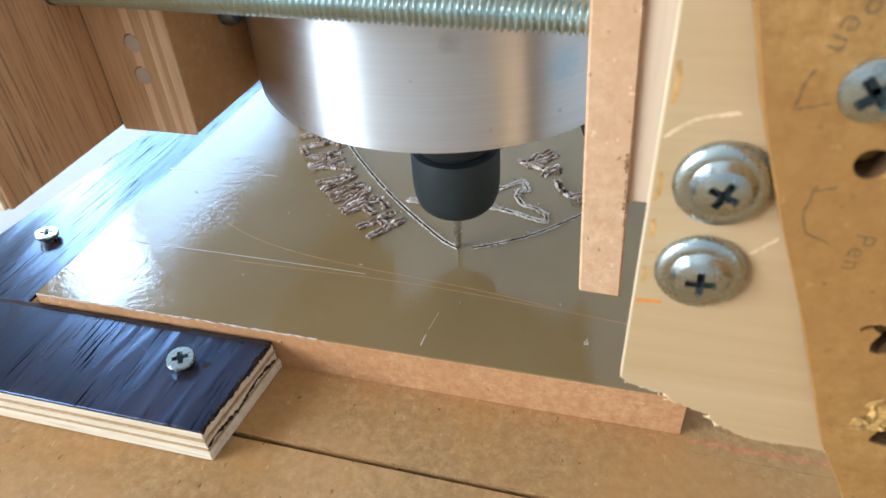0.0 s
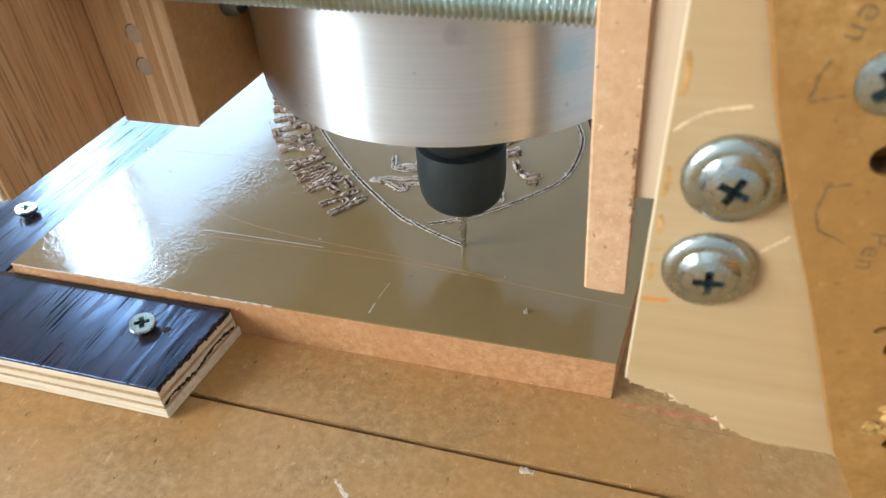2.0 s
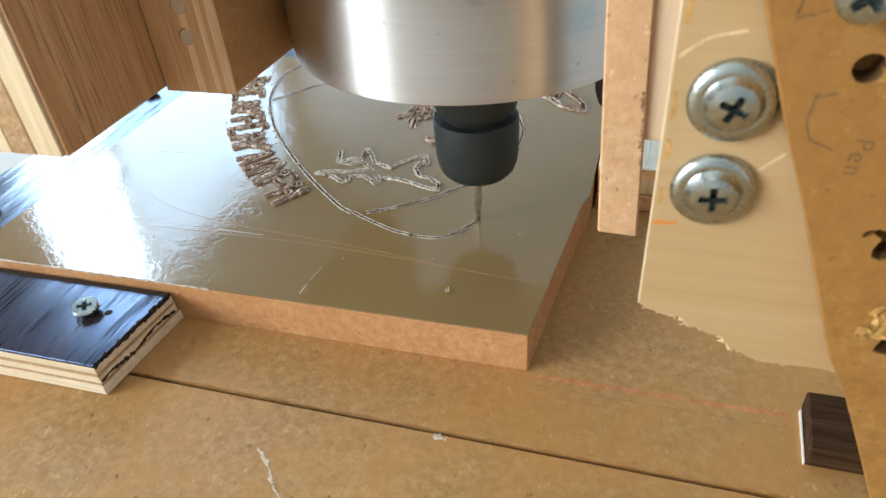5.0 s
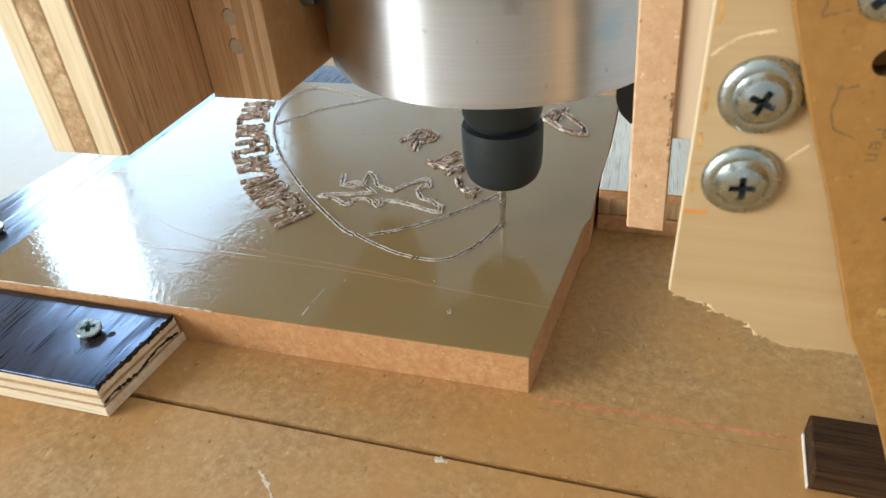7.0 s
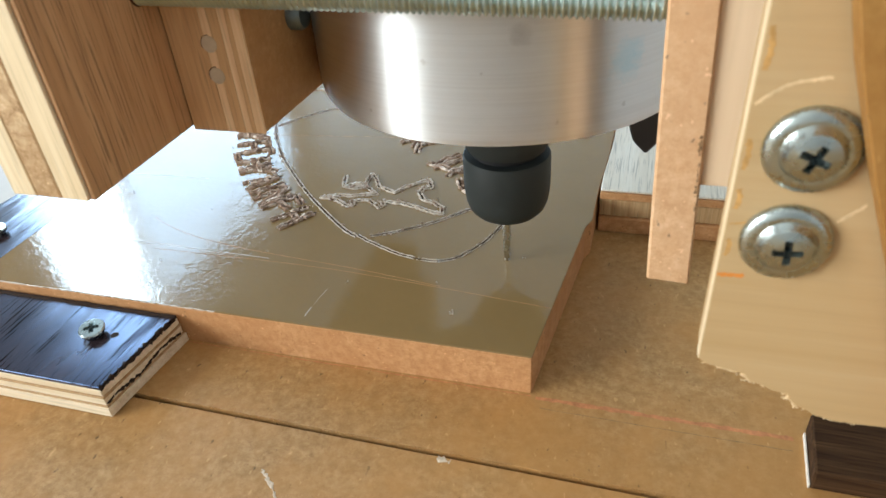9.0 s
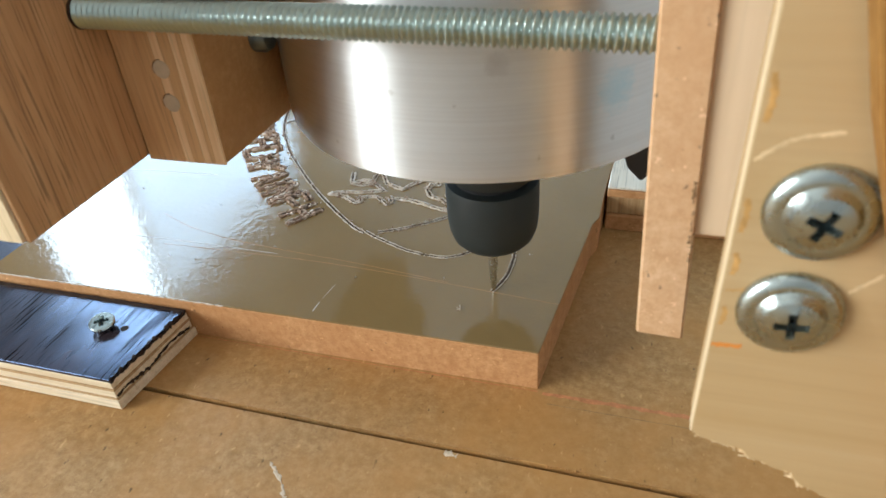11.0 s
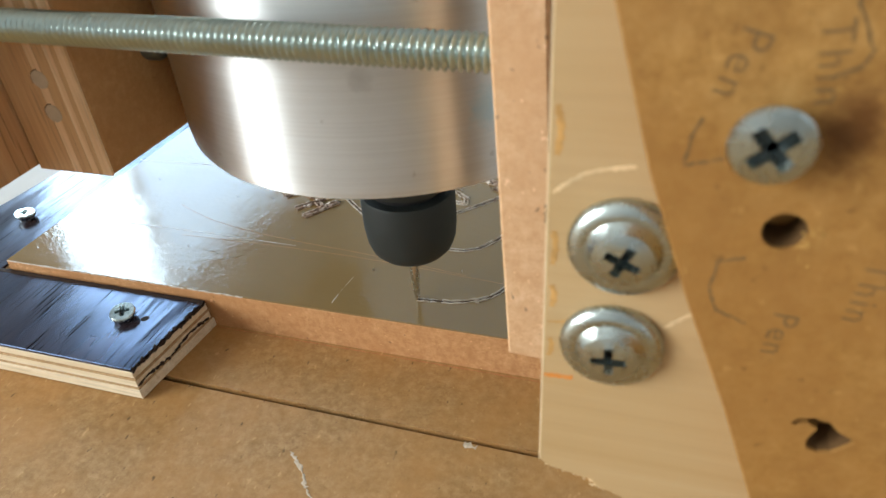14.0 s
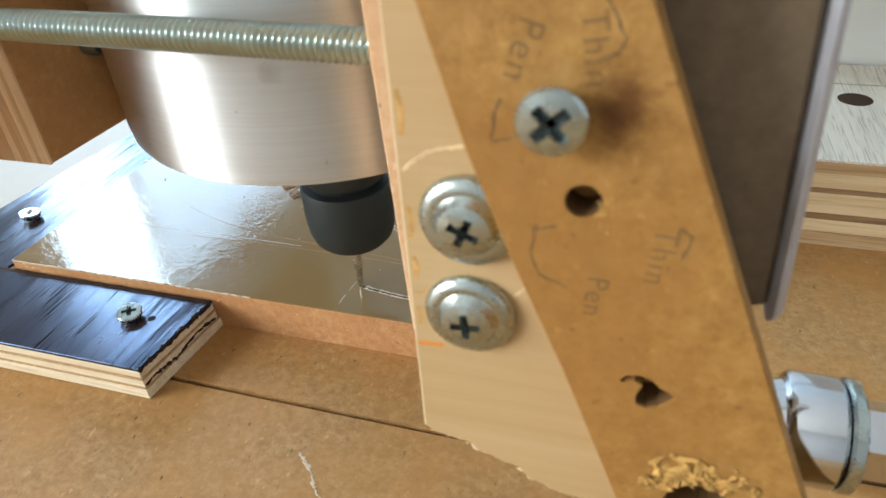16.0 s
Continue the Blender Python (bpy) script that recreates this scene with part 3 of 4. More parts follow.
    # torn words inside the badge
    torn_strokes([[(-49.0, 75.8), (-46.6, 77.8), (-45.7, 82.7), (-43.1, 82.6), (-39.5, 80.3), (-40.0, 77.0), (-43.5, 75.5), (-42.9, 70.5)], [(-44.7, 73.3), (-44.4, 78.5), (-40.9, 80.1)]], 700, 0.8)
    torn_strokes([[(-38.2, 65.1), (-35.4, 64.4), (-34.1, 67.9), (-30.8, 71.3)], [(-35.9, 63.0), (-32.2, 66.0), (-29.0, 69.7)], [(-35.4, 64.4), (-30.2, 62.1), (-27.0, 61.7)], [(-31.2, 59.3), (-30.2, 62.1), (-27.7, 64.3)]], 720, 0.8)
    torn_strokes([[(-27.8, 58.1), (-26.5, 54.6), (-23.8, 52.1), (-21.1, 53.3)]], 740, 0.5)
    torn_strokes([[(-22.6, 50.0), (-21.4, 49.6)]], 750, 1.0)
    torn_strokes([[(-12.0, 95.0), (-10.0, 101.1), (-5.7, 98.1), (-0.7, 91.0), (0.5, 86.4), (-2.5, 86.9), (-6.5, 89.1), (-11.9, 95.0)], [(-10.0, 101.1), (-9.7, 91.9)], [(-8.1, 94.4), (-6.8, 102.7)]], 760, 0.5)
    # scratches in the laminate
    for i, pts in enumerate([[(-122, 47.4), (-93.5, 48.7)], [(-115, 18.9), (-85.4, 18.9), (-60, 18.5)], [(-96, 28.8), (-84, 24), (-67.6, 20.9), (-40, 18.4), (-20.9, 16)], [(-88, 17.2), (-45, 17.3), (1.5, 13.6)], [(-44.0, 2.3), (-43.8, 5.0)], [(-88, 75.5), (-40, 80)]]):
        part("scratch", ribbon(smooth_line(pts, 1.5), (0.22, 0.22, 0.13, 0.13, 0.28, 0.13)[i], 8.9, 9.02, 0.25, 80 + i), BURR if i in (0, 1, 4) else MDF_EDGE, s, "thin scratch")
    part("scratch", ribbon([(-43.7, 6.2), (-43.0, 10.9)], 0.1, 8.9, 9.02, 0.2, 91), BURR, s, "thin scratch")
    rnd = random.Random(92)
    for i in range(26):
        # short raised wrinkles of film, added to break up the reflection
        x, y = rnd.uniform(-79, -66), rnd.uniform(10, 17.5)
        part("film_wrinkle", ribbon([(x, y), (x + rnd.uniform(0.8, 2.4), y + rnd.uniform(0.3, 1.1))], rnd.uniform(0.12, 0.28), 8.9, 9.02, 0.6, 93 + i), FILM, s)
    for i in range(9):
        x, y = rnd.uniform(-110, 0), rnd.uniform(4, 40)
        part("dust_fleck", chips([(x, y), (x + 0.2, y + 0.1)], 0.15, 3, rnd.uniform(0.2, 0.4), 130 + i), BURR, s)
    part("dust_fleck", chips([(-16.7, 8.4), (-16.4, 8.6)], 0.2, 6, 0.6, 90), BURR, s)
    return s


SHEET = sheet()


# ---- clamp boards ----
def clamp_board(name, outline, label, group="clamp boards", thick=5.6):
    c = thing(name, label, "clamp board", group=group)
    k = thick / 5.6
    part("face", prism(outline, 5.0 * k, thick, "z", 0.12), VENEER, c, "glossy dark stained veneer")
    # three plies, each stepping out a little
    cx = sum(p[0] for p in outline) / len(outline)
    cy = sum(p[1] for p in outline) / len(outline)
    for lo, hi, mat, g in ((3.75, 4.996, PLY_STRIP, 0.0), (3.4, 3.746, PLY_DARK, -0.3), (2.0, 3.396, PLY_STRIP, 0.1), (1.65, 1.996, PLY_DARK, -0.3), (0.0, 1.646, PLY_STRIP, -0.5)):
        ring = [(x + math.copysign(g, x - cx), y + math.copysign(g, y - cy)) for x, y in outline]
        part("ply", prism(ring, lo * k, hi * k, "z", 0.1), mat, c)
    return c


def wood_screw(x, y, z, tilt, name="wood_screw"):
    s = thing(name, "zinc cross-head screw standing proud of the dark board", "screw", group="clamp screws")
    cross_head(s, 0, 0, 0, 2.45, 1.9, front=False, domed=0.04, turn=35, recess=0.58)
    part("shank", lathe([(1.7, -4.5), (1.7, -1.0)], 20), ZINC, s)
    s.matrix_world = pose(x * MM, y * MM, z * MM, tilt, 5, 0)
    return s


clamp_a = clamp_board("clamp_board", [(-300, -21.1), (-73.6, -21.0), (-71.3, -0.45), (-300, -0.45)], "dark veneered plywood strip screwed along the sheet's front edge", thick=7.0)
part("back_arris", ribbon([(-300 + 1.5 * i, -1.15) for i in range(153)], 1.35, 6.9, 7.03, 0.25, 70), CHARRED, clamp_a, "matt black back edge")
clamp_b = clamp_board("clamp_board", [(-151.9, -0.6), (-126.0, -0.6), (-119.9, 112), (-138.9, 112)], "dark veneered plywood strip screwed along the sheet's side")

clamp_d = clamp_board("clamp_board", [(-138.5, 114.4), (-28, 114.4), (-28, 138), (-136, 138)], "dark veneered plywood strip along the sheet's back edge")


def offcut():
    o = thing("wooden_offcut", "dark brown wooden offcut with a white edge lying on the bed", "offcut")
    part("block", prism([(44.0, -10.2), (130, -10.6), (130, 1.6), (45.0, 1.6)], 0, 4.0, "z", 0.3), DARKWOOD, o)
    part("white_edge", prism([(43.7, -10.1), (43.95, -10.1), (44.7, 0.2), (44.42, 0.2)], 0, 0.9, "z", 0.05), GLUE, o, "white paper edge")


offcut()
wood_screw(-84.2, -8.9, 8.5, 6)
wood_screw(-136.5, 19.7, 7.2, -5)
wood_screw(-137, 88, 7.6, 4)


def sawn_end(h, width, out, seed, label):
    """A ragged dark line along the front strip's sawn end at height h."""
    bm = ribbon([(0.5 * i, h(0.5 * i)) for i in range(41)], width, -0.3, out, 0.7, seed)
    for v in bm.verts:
        u, z, o = v.co.x / 20.5, v.co.y, v.co.z
        v.co = (-73.6 + 2.3 * u + o, -21.0 + 20.5 * u, z)
    part("torn_end", bm, CHARRED, clamp_a, label)


sawn_end(lambda u: 6.5 + 0.15 * math.sin(u * 1.3), 1.1, 0.12, 71, "dark ragged edge of the veneer")
sawn_end(lambda u: 2.7 + 0.4 * math.sin(u * 0.55) + 0.03 * u, 0.8, 0.22, 72, "dark torn ply on the sawn end")
# nothing is bored: a flat dark disc paints the hole's shade
part("pilot_hole", lathe([(0.8, 6.95), (0.8, 7.02)], 16, None, Matrix.Translation((-80.0, -8.2, 0))), CHARRED, clamp_a, "small dark disc for the shade in a drill hole")


# ---- the rail behind ----
def back_rail():
    def rail(back):
        return [(6.7, 54.6 + back), (38, 54.6 + back), (38, 120), (8.2, 120), (8.1, 95), (7.7, 77), (6.8, 63)]

    r = thing("wooden_rail", "layered wooden rail with white-washed top behind the sheet", "rail")
    part("base_board", prism(rail(0.0), 0, 4.1, "z", 0.3), MDF_EDGE, r)
    part("middle_board", prism(rail(0.8), 4.12, 8.6, "z", 0.25), PLY_DARK, r)
    part("upper_board", prism(rail(0.5), 8.62, 10.4, "z", 0.2), MDF_EDGE, r)
    part("top_board", prism(rail(1.0), 10.42, 11.0, "z", 0.2), WASHED, r, "white-washed oak top")
    e = thing("wooden_end_rail", "thick plywood end rail with white-washed top and a flat dark disc for the shade in a drilled hole", "rail")
    z = 0.0
    for h, mat in ((3.4, RAIL_FACE), (3.2, RAIL_PALE), (1.6, RAIL_DARK), (5.0, RAIL_PALE), (1.2, RAIL_DARK), (3.6, RAIL_PALE), (2.6, RAIL_FACE)):
        part("ply", box(38.4, 260, 55 + 0.1 * (z % 2), 112.0, z, z + h - 0.03, 0.12), mat, e)
        z += h
    part("top_board", box(38.4, 260, 54.8, RAIL_SEAM - 0.4, z, z + 0.6, 0.1), WASHED, e, "white-washed oak top")
    part("back_board", box(38.4, 260, RAIL_SEAM + 0.4, RAIL_BACK, z, z + 0.6, 0.1), WASHED, e, "white-washed oak top")
    # the top stays whole; a dark disc gives the hole's shade as colour
    part("drill_hole", lathe([(3.9, z + 0.55), (3.9, z + 0.63)], 28, None, Matrix.Translation((*RAIL_HOLE, 0))), CUT, e, "flat dark disc for the shade in a drilled hole")


def back_panel():
    p = thing("upright_panel", "near-white painted upright board behind the end rail", "board")
    part("panel", box(38.4, 320, 113, 119, 0, 170, 0.5), WHITE, p)


RAIL_SEAM, RAIL_BACK, RAIL_HOLE = 97.8, 111.9, (56.0, 88.0)
back_rail()
back_panel()


# ---- the moving carriage ----
def note(word, x, z, dx, dz, size, parent):
    """A hand-written word on the arm's face, running along (dx, dz)."""
    cu = bpy.data.curves.new("note", "FONT")
    cu.body, cu.size, cu.extrude, cu.offset, cu.space_character = word, size, 0.012, -0.012 * size, 1.15
    ob = bpy.data.objects.new("note", cu)
    scene.collection.objects.link(ob)
    me = bpy.data.meshes.new_from_object(ob.evaluated_get(bpy.context.evaluated_depsgraph_get()))
    bpy.data.objects.remove(ob)
    bm = bmesh.new()
    bm.from_mesh(me)
    bpy.data.meshes.remove(me)
    for v in bm.verts:
        a, b = v.co.x, v.co.y
        v.co = (x + a * dx - b * dz, -56.012 + v.co.z, z + a * dz + b * dx)
    part("pencil_note", bm, PENCIL, parent, "pencil note")


def drilled(bm, outlines):
    """The board with blind holes sunk into its front face."""
    cutters = bmesh.new()
    for o in outlines:
        join(cutters, prism(o, -58, -53.2, "y"))
    return carve(bm, cutters)


def carriage():
    c = thing("spindle_carriage", "wooden machine carriage holding a bare metal spindle with a black nut", "carriage")
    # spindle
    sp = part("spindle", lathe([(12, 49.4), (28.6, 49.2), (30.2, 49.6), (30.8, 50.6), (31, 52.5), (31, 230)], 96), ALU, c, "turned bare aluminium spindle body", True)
    part("bearing_seat", lathe([(7.4, 34.9), (7.9, 36.2), (7.9, 51)], 48, None, Matrix.Translation((0.25, 0, 0))), NUT_BLACK, sp, "", True)
    part("neck", lathe([(6.3, 33.0), (6.3, 36)], 40), BLACK, sp)
    part("collet_nut", lathe([(1.5, 20.8), (4.9, 20.8), (6.3, 21.3), (7.3, 22.4), (7.9, 24.2), (8.15, 26.4), (8.2, 28), (8.2, 33.0), (7.95, 33.5), (6.3, 33.6)], 64, None, Matrix.Translation((0.25, 0, 0))), NUT_BLACK, sp, "matt black collet nut", True)
    part("engraving_bit", lathe([(0.2, 8.6), (0.5, 9.6), (0.68, 12.5), (0.85, 15.5), (0.88, 22)], 20), CARBIDE, sp, "thin pointed steel engraving bit", True)
    # side board and block
    # boards are lengthened to 320 mm, out of view, to shade the bed's right
    sb = part("side_board", box(-54.9, -43.1, -52, 60, 50, 320, 0.3), WALNUT, c, "thick plywood side board with brown veneer face")
    x = -55.2
    for w, mat in ((3.6, PLY_LIGHT), (0.3, PLY_DARK), (3.6, CORE), (0.3, PLY_DARK), (4.0, PLY_LIGHT)):
        part("edge_ply", box(x, x + w, -52.6, -51.9, 49.8, 320, 0.1), mat, sb)
        x += w + 0.02
    part("veneer", box(-43.2, -42.5, -52.2, 60, 49.8, 320, 0.15), WALNUT, sb)
    bm = box(-42.2, -30.0, -29.6, 40, 49.3, 320, 0.4)
    for v in bm.verts:
        if v.co.z < 60:
            v.co.z -= 0.025 * (v.co.y + 29.6)
    bl = part("spindle_block", bm, BLOCK_SIDE, c, "layered wooden block beside the spindle")
    x = -42.2
    for w, mat in ((5.9, BLOCK_END), (1.3, BLOCK_PALE), (1.7, BLOCK_END), (1.1, BLOCK_PALE), (0.7, BLOCK_END), (1.5, BLOCK_PALE)):
        part("front_ply", box(x, x + w - 0.02, -30, -29.58, 49.3, 320, 0.08), mat, bl)
        x += w
    for z in (58.1, 62.7, 90):
        part("dowel", lathe([(1.25, -0.2), (1.2, 0.1), (1.0, 0.14), (0.1, 0.1)], 20, None, to_front(-35.7, -30, z)), DOWEL, bl, "pale dowel end")
        part("dowel_gap", ribbon([(-35.7 + 1.3 * math.cos(0.3 * i + 1.5), z + 1.3 * math.sin(0.3 * i + 1.5)) for i in range(8)], 0.16, 0, 0.05, 0.5, 44), CUT, bl).matrix_basis = to_front(0, -30 * MM, 0)
    part("knot", lathe([(1.9, 0), (1.7, 0.02), (0.1, 0.03)], 14, None, Matrix.Translation((-30.0, -3, 53.6)) @ Euler((0, radians(90), 0)).to_matrix().to_4x4() @ Matrix.Diagonal((1.6, 0.8, 1, 1))), RAIL_DARK, bl, "dark knot in the wood")
    for pts in ([(-8.5, 62.4), (-8.2, 60), (-6.8, 60.6), (-6.9, 62.2), (-8.3, 62.5)], [(-5.8, 60.2), (-5.2, 61.3), (-4.5, 60.1), (-5.6, 60)], [(-3.6, 61.4), (-3.2, 60), (-2.6, 61.2), (-2.1, 60.1)]):
        mk = ribbon([tuple(Vector(p).lerp(Vector(q), i / 5)) for p, q in zip(pts, pts[1:]) for i in range(5)], 0.22, 0, 0.03, 0.4, 45)
        for v in mk.verts:
            v.co = (-30.0 + v.co.z, v.co.x, v.co.y)
        part("pencil_mark", mk, PENCIL, bl, "faint pencil scribble")
    part("bolt", lathe([(2.3, 0), (2.3, 1.5), (1.9, 2.2), (0.2, 2.5)], 24, None, Matrix.Translation((-30.0, -15.5, 62.6)) @ Euler((0, radians(90), 0)).to_matrix().to_4x4()), DARK_BOLT, bl, "dark bolt head", True)
    # threaded rod
    bm = bmesh.new()
    r1, r0, pitch, seg = 1.93, 1.55, 0.80, 32
    L0, L1 = -42.4, 25.6
    n = int((L1 - L0) / pitch * 8)
    rings = []
    for i in range(n + 1):
        ring = []
        for k in range(seg):
            a = 2 * math.pi * k / seg
            ph = (i / 8 + k / seg) % 1.0
            r = r0 + (r1 - r0) * (0.5 + 0.5 * math.cos(2 * math.pi * ph))
            ring.append(bm.verts.new((L0 + i * pitch / 8, r * math.cos(a), r * math.sin(a))))
        rings.append(ring)
    for a, b in zip(rings, rings[1:]):
        for k in range(seg):
            bm.faces.new((a[k], a[(k + 1) % seg], b[(k + 1) % seg], b[k]))
    bmesh.ops.recalc_face_normals(bm, faces=bm.faces)
    for v in bm.verts:
        v.co.y, v.co.z = v.co.y + ROD[0] - 0.0153 * v.co.x, v.co.z + ROD[1] - 0.0103 * v.co.x
    rod = part("threaded_rod", bm, ZINC_ROD, c, "zinc-plated threaded rod", True)
    # dark disc on the veneer, painting the shade where the rod enters
    part("rod_hole", lathe([(2.05, 0), (2.05, 0.22), (1.95, 0.26)], 24, None, Matrix.Translation((-42.7, ROD[0] + 0.0153 * 42.6, ROD[1] + 0.0103 * 42.6)) @ Euler((0, radians(90), 0)).to_matrix().to_4x4()), CUT, rod, "dark disc for the shade in the recess at the rod's end")
    # right-hand boards
    part("thin_board", prism([(26.2, 36.4), (31.4, 36.2), (29.7, 76), (22.5, 320), (14, 320), (24.6, 76)], -38.3, -31.5, "y", 0.25), PALE_MDF, c, "thin fibreboard strip with sawn edge")
    part("spacer_board", box(28.4, 40, -37.6, -31.5, 50.3, 320, 0.3), SPACER, c, "pale plywood spacer")
    pl = part("front_plate", prism([(32.3, 36.6), (33.2, 35.9), (35.0, 35.6), (37.3, 35.1), (37.7, 34.5), (38.1, 34.1), (39.2, 33.9), (40.4, 33.2), (42.1, 33.0), (42.5, 32.2), (43.3, 31.4), (44.6, 30.9), (45.2, 30.4), (47.5, 29.9), (52.4, 30.1), (60.5, 29.8), (61, 34), (47, 84), (36, 118), (32.3, 118)], -52, -48, "y", 0.06), PLY_FACE, c, "pale plywood plate with a torn lower edge")
    part("sawn_edge", box(32.14, 32.29, -51.95, -50.5, 36.6, 118, 0.04), PLY_LIGHT, pl, "pale sawn edge")
    fringe = chips([(33.2, 35.9), (37.3, 35.1), (38.1, 34.1), (42.1, 33.0), (43.3, 31.4), (47.5, 29.9), (52.4, 30.1), (58, 29.9)], 0.22, 260, 0.6, 410, 0)
    for v in fringe.verts:
        v.co.y, v.co.z = -51.6 + v.co.z * 0.8, v.co.y
    part("torn_fringe", fringe, LIFTED, pl, "pale torn veneer fringe")
    for x, z, k in ((37.9, 62.8, 66), (37.7, 53.1, 94)):
        body = lathe([(3.8, -0.1), (4.1, 0.15), (4.1, 0.45), (3.85, 0.85), (3.2, 1.15), (2.75, 1.1), (2.6, 1.25), (2.2, 1.9), (1.3, 2.2), (0.1, 2.25)], 56, None, to_front(x, -52, z))
        w = part("washer_screw", carve(body, cross_cutter(1.4, 0.36, 2.25, 1.1, to_front(x, -52, z), k)), ZINC, pl, "zinc flanged cross-head screw", True)
        # floor coloured dark for the shade inside the cross
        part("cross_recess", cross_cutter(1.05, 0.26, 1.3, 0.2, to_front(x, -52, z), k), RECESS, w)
    # hardboard arm
    holes = []
    for k, (x, z, r) in enumerate(ARM_HOLES):
        pts = [(r * (1 + 0.1 * k * math.sin(3 * a + k)) * math.cos(a), r * (1 + 0.1 * k * math.sin(2 * a + k)) * math.sin(a)) for a in (2 * math.pi * i / 22 for i in range(22))]
        if k == 1:
            pts = [(-1.55, 0.35), (-1.3, 0.75), (-0.6, 0.95), (0.1, 0.75), (0.5, 0.3), (1.0, 0.05), (1.4, -0.25), (1.05, -0.7), (0.6, -1.2), (0, -1.35), (-0.55, -1.15), (-0.65, -0.6), (-0.5, -0.1), (-0.35, 0.25), (-0.8, 0.5), (-1.3, 0.25)]
            pts = [(a * 1.5, b * 1.55) for a, b in pts]
        holes.append([(x + p[0] * (0.92 if k == 2 else 1), z + p[1] * (0.82 if k == 2 else 1)) for p in pts])
    arm = part("hardboard_arm", drilled(prism([(65.2, 6.5), (60.0, 19.1), (55.4, 29.8), (52.2, 35.8), (46.3, 52.0), (42.3, 61.8), (38.9, 71.2), (36.2, 80.7), (19.6, 138), (27, 138), (50.3, 81), (66.7, 41.2), (81, 6.5)], -56, -52.9, "y", 0.14), holes), HARDBOARD, c, "hardboard arm with pencil notes and drill holes")
    cross_head(arm, 45.0, -57.8, 74.3, 2.3, 1.5, domed=0.25, turn=42, recess=0.66)
    part("screw_shank", lathe([(1.3, -3), (1.3, 1.6)], 20, None, to_front(45.0, -56, 74.3)), ZINC, arm)
    for k, (x, z, r) in enumerate(ARM_HOLES):
        hx, hz = sum(p[0] for p in holes[k]) / len(holes[k]), sum(p[1] for p in holes[k]) / len(holes[k])
        # added lining, coloured dark so the bored walls look shaded
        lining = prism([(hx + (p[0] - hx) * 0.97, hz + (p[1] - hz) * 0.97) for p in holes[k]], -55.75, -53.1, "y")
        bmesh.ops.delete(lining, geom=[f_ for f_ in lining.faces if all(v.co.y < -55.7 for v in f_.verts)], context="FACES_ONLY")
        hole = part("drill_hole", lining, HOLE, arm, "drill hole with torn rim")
        if k == 0:
            sp_bm = chips([(x + 0.9, z - 1.6), (x + 1.6, z - 0.6), (x + 1.7, z + 0.2)], 0.35, 34, 0.42, 321, 0)
            for v in sp_bm.verts:
                v.co.y, v.co.z = -55.98 - abs(v.co.z) * 0.1, v.co.y
            part("torn_fibre", sp_bm, TORN, hole)
        if k == 2:
            cr = chips([(x - r * 1.25, z + r * 0.2), (x - r * 1.1, z + r * 0.9), (x - r * 0.3, z + r * 1.2), (x + r * 0.5, z + r * 1.1), (x + r * 1.2, z + r * 0.8)], 0.26 * r, 110, 1.25, 320 + k, 0)
            for v in cr.verts:
                v.co.y, v.co.z = -55.95 - abs(v.co.z) * 0.3, v.co.y
            part("torn_fibre", cr, TORN, hole)
    # pencil notes: two short words beside each hole, and corner marks
    for word, x, z, dx, dz, size in (("Pen", 42.7, 80.3, -0.28, -0.96, 2.5), ("Thin", 46.2, 80.6, 0.12, -0.993, 2.3), ("Thin", 52.0, 66.6, -0.08, -0.997, 2.4), ("Pen", 47.8, 61.8, -0.06, -0.998, 2.3)):
        note(word, x, z, dx, dz, size, arm)
    for pts in ([(47.2, 84), (47.7, 81.3), (48.9, 79.0), (48.5, 78.2), (47.2, 77.6)], [(41.4, 74.9), (41.0, 73.7), (40.8, 71.8), (42.9, 72.5)], [(45.3, 65.7), (43.8, 65.2), (43.6, 63), (44.2, 61.3), (46.4, 60.4)], [(53.5, 66.6), (54.4, 66.0), (53.9, 64.0)]):
        bmp = ribbon([tuple(Vector(a).lerp(Vector(b), i / 6)) for a, b in zip(pts, pts[1:]) for i in range(6)] + [pts[-1]], 0.26, 55.9, 56.02, 0.5, 5)
        for v in bmp.verts:
            v.co.y, v.co.z = -v.co.z, v.co.y
        part("pencil_mark", bmp, PENCIL, arm, "pencil corner mark")
    # marks on the plate
    for pts, w, mat in (([(32.6, 67.1), (34, 68.3), (35.4, 69.1), (38.1, 69.7)], 0.5, LIFTED), ([(41.6, 56.0), (43.6, 58.0)], 0.5, LIFTED), ([(32.4, 48.75), (34.9, 48.9)], 0.8, ORANGE), ([(32.8, 56.6), (33.0, 57.6), (32.8, 58.8)], 0.8, STAIN), ([(32.75, 60.8), (32.95, 62.4), (32.8, 63.8)], 0.75, STAIN), ([(32.8, 70.2), (33.0, 72), (32.8, 73.8)], 0.8, STAIN), ([(32.75, 51.2), (32.95, 52.2), (32.8, 53.2)], 0.7, STAIN), ([(32.6, 54.9), (33.4, 55.0), (34.2, 55.2)], 0.35, STAIN)):
        bmp = ribbon(smooth_line([(px, pz - 0.4) for px, pz in pts], 0.25), w, 51.9, 52.015, 0.35, 9)
        for v in bmp.verts:
            v.co.y, v.co.z = -v.co.z, v.co.y
        part("mark", bmp, mat, pl)
    bmp = ribbon(smooth_line([(30.6, 47.0), (30.45, 49), (30.4, 50.2), (30.15, 54), (30.0, 57)], 0.3), 0.4, 38.1, 38.32, 0.95, 12)
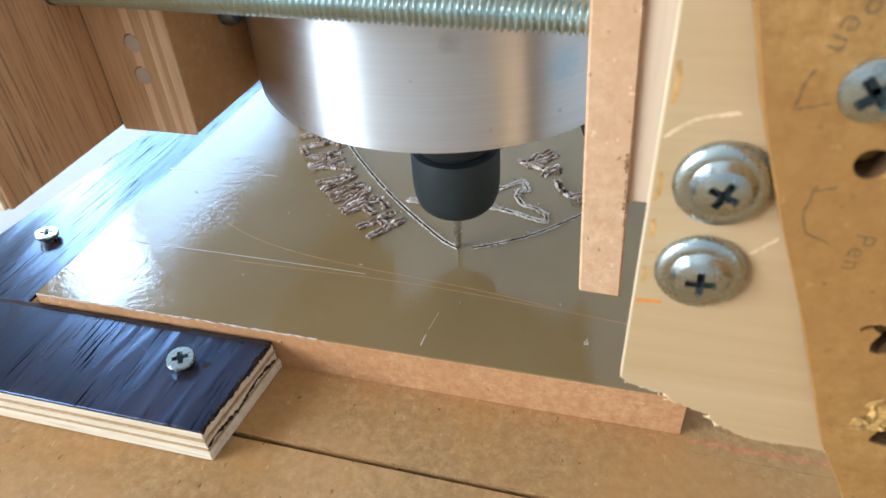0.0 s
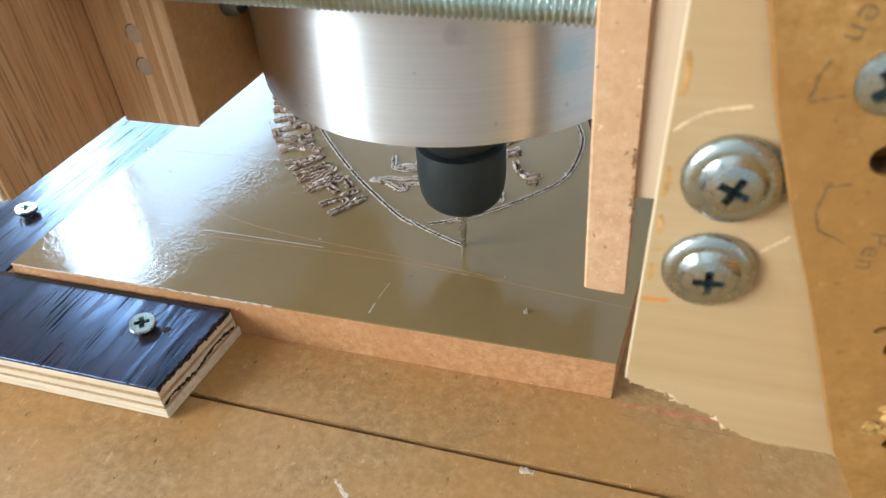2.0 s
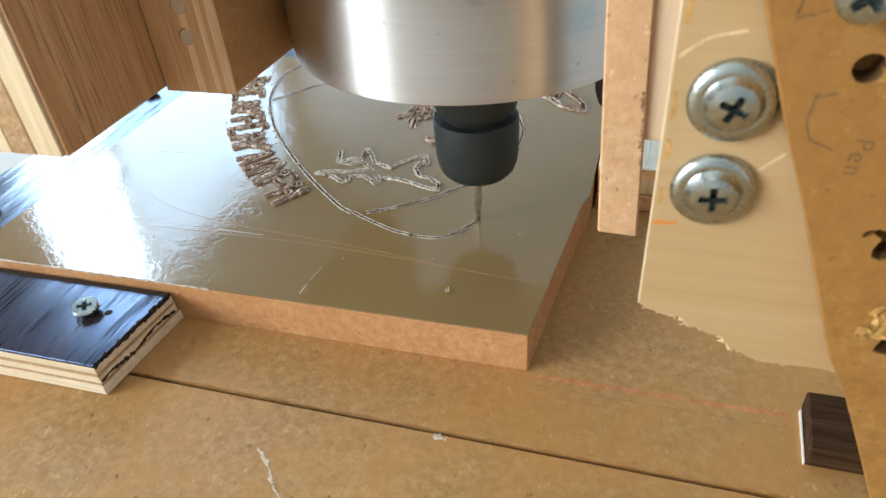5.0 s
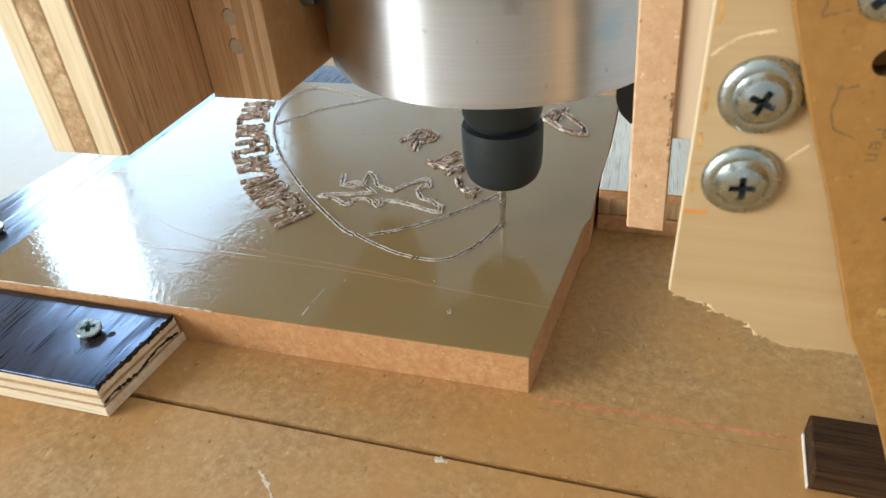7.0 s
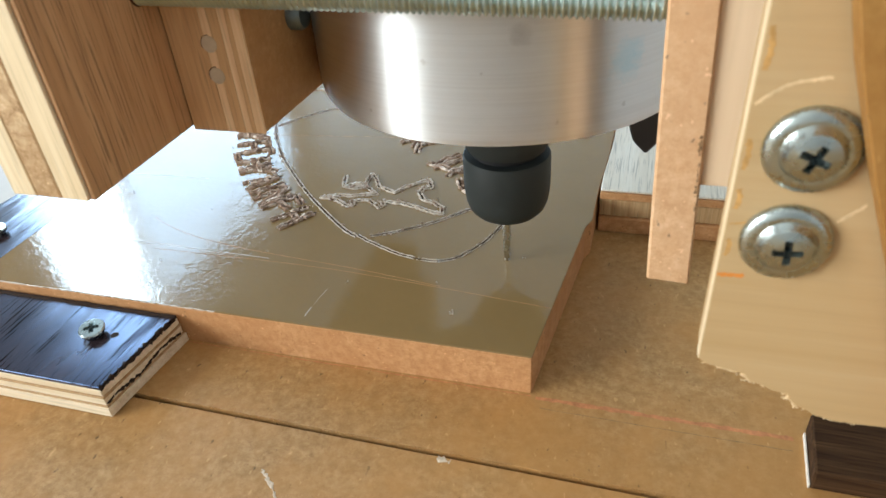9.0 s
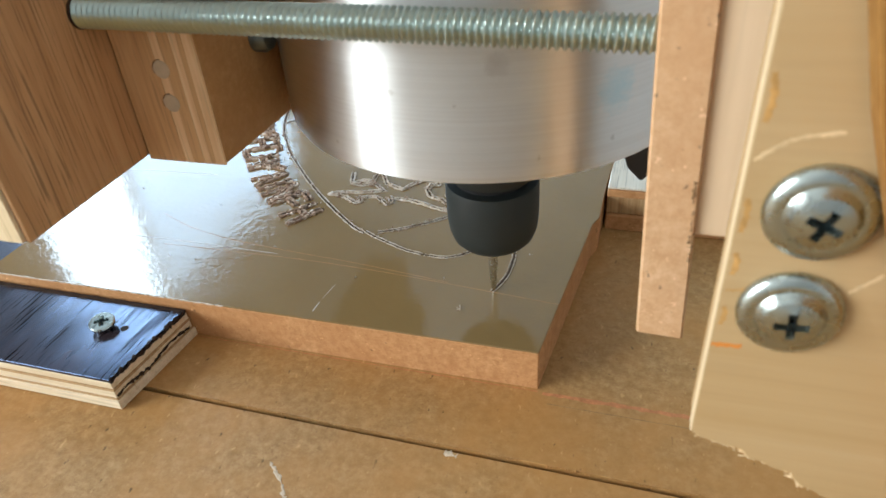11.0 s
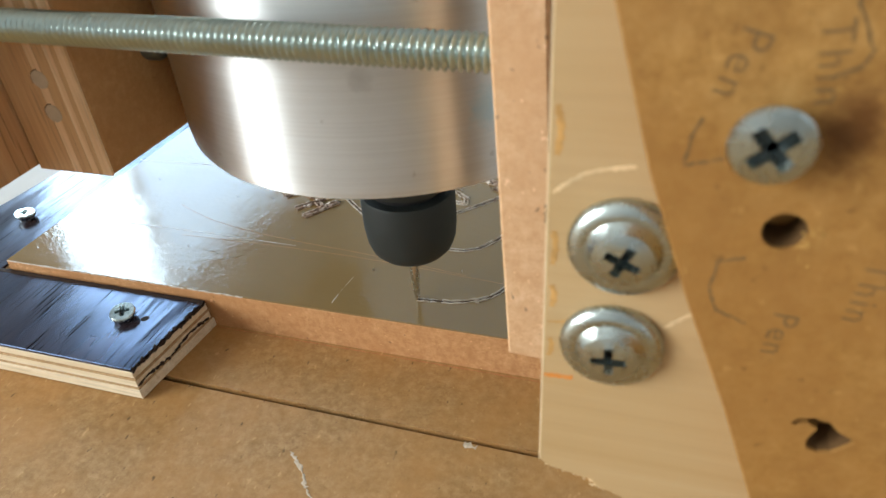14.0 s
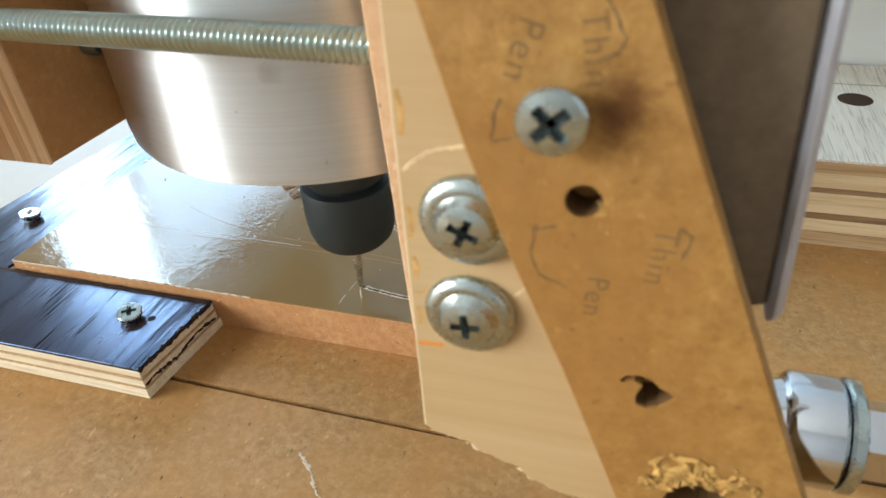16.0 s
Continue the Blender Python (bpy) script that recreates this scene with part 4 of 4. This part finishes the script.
    for v in bmp.verts:
        v.co.y, v.co.z = -v.co.z, v.co.y
    part("burnt_edge", bmp, RAIL_DARK, c, "dark burnt saw mark")
    part("cable_clip", prism([(22.5, 33), (25, 30.5), (27, 33), (27, 52), (21.5, 52), (21.5, 36)], 8, 12, "y", 0.4), BLACK, c, "black plastic clip")
    part("brown_panel", prism([(50.4, 52), (61.4, 56), (60.0, 80), (55, 160), (44, 160)], -49.4, -47, "y", 0.3), BROWN_PANEL, c, "dark brown panel")
    rim = part("steel_rim", prism([(61.4, 54.6), (62.5, 55.6), (61.2, 80), (56.4, 160), (55, 160), (60.2, 80)], -50.4, -46, "y", 0.45), STEEL, c, "bright steel rim")
    part("rim_roller", lathe([(2.8, 0), (3.2, 0.4), (3.2, 0.9), (2.8, 1.2)], 32, None, Matrix.Translation((61.6, -45, 58.0)) @ Euler((0, radians(90), 0)).to_matrix().to_4x4()), CHROME, rim, "", True)
    side = Matrix.Translation((67.3, -40.5, 33.6)) @ Euler((0, radians(90), 0)).to_matrix().to_4x4() @ Matrix.Diagonal((0.9, 0.9, 0.88, 1))
    bt = part("chrome_bolt", lathe([(5.2, -1.2), (5.4, 0), (6.2, 0.4), (6.5, 1.0), (6.5, 5.9), (6.1, 6.4)], 48, None, side), CHROME, c, "polished chrome bolt head", True)
    part("washer", lathe([(6.2, 6.6), (6.6, 6.9), (6.6, 7.9), (6.2, 8.2)], 40, None, side), ZINC, bt, "", True)
    part("lock_nut", lathe([(4.2, 8.3), (4.6, 8.8), (4.6, 12.6), (4.2, 13)], 6, None, side), CHROME, bt, "chrome lock nut")
    part("shaft", lathe([(3.0, -12), (3.0, 60)], 28, None, side), DARK_BOLT, bt, "", True)
    return c


ROD = (-33.6, 70.26)
ARM_HOLES = ((47.1, 67.9, 1.3), (53.2, 51.2, 1.0), (58.3, 39.0, 2.9))
CARRIAGE = carriage()


# ---- the line that the bit cuts as it goes ----
def bit_line(step=0.25):
    """Times and places of the bit along its way."""
    rows = [(t, Vector((x, y))) for t, x, y, z in MOVE]
    out, t = [], 0.0
    while t <= 16.001:
        i = max(k for k in range(len(rows)) if rows[k][0] <= t + 1e-6)
        i = min(i, len(rows) - 2)
        a, b = rows[max(0, i - 1)], rows[i]
        c, d = rows[i + 1], rows[min(len(rows) - 1, i + 2)]
        h = c[0] - b[0]
        u = (t - b[0]) / h
        m0 = (c[1] - a[1]) / max(c[0] - a[0], 1e-6) * h
        m1 = (d[1] - b[1]) / max(d[0] - b[0], 1e-6) * h
        p = b[1] * (2 * u ** 3 - 3 * u * u + 1) + m0 * (u ** 3 - 2 * u * u + u) + c[1] * (3 * u * u - 2 * u ** 3) + m1 * (u ** 3 - u * u)
        out.append((t, p))
        t += step
    return out


def fresh_cuts():
    line = bit_line()
    made = []
    for k, ((t0, a), (t1, b)) in enumerate(zip(line, line[1:])):
        d = b - a
        if d.length < 0.05:
            continue
        n = Vector((-d.y, d.x)).normalized()
        e = d.normalized() * 0.12
        pts = [tuple(a - e), tuple(a.lerp(b, 0.33)), tuple(a.lerp(b, 0.66)), tuple(b + e)]
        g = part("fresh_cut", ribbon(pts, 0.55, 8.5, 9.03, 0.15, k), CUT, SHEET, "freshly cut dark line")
        for side in (-0.36, 0.36):
            part("burr", ribbon([(p[0] + n.x * side, p[1] + n.y * side) for p in pts], 0.24, 8.5, 9.16, 0.8, k + 200), BURR, g)
        made.append((t1, g))
    return made


CUTS = fresh_cuts()


def motions():
    walk(CARRIAGE, [(t, pose(x * MM, y * MM, z * MM)) for t, x, y, z in MOVE])
    low, up = pose(0, 0, -1.2 * MM), pose(0, 0, 0)
    for t, g in CUTS:
        rows = [(0.0, low)] if t > 0.2 else []
        rows += [(t - 0.2, low)] if t > 0.3 else []
        walk(g, rows + [(min(t, 15.9), up), (16.0, up)])


motions()
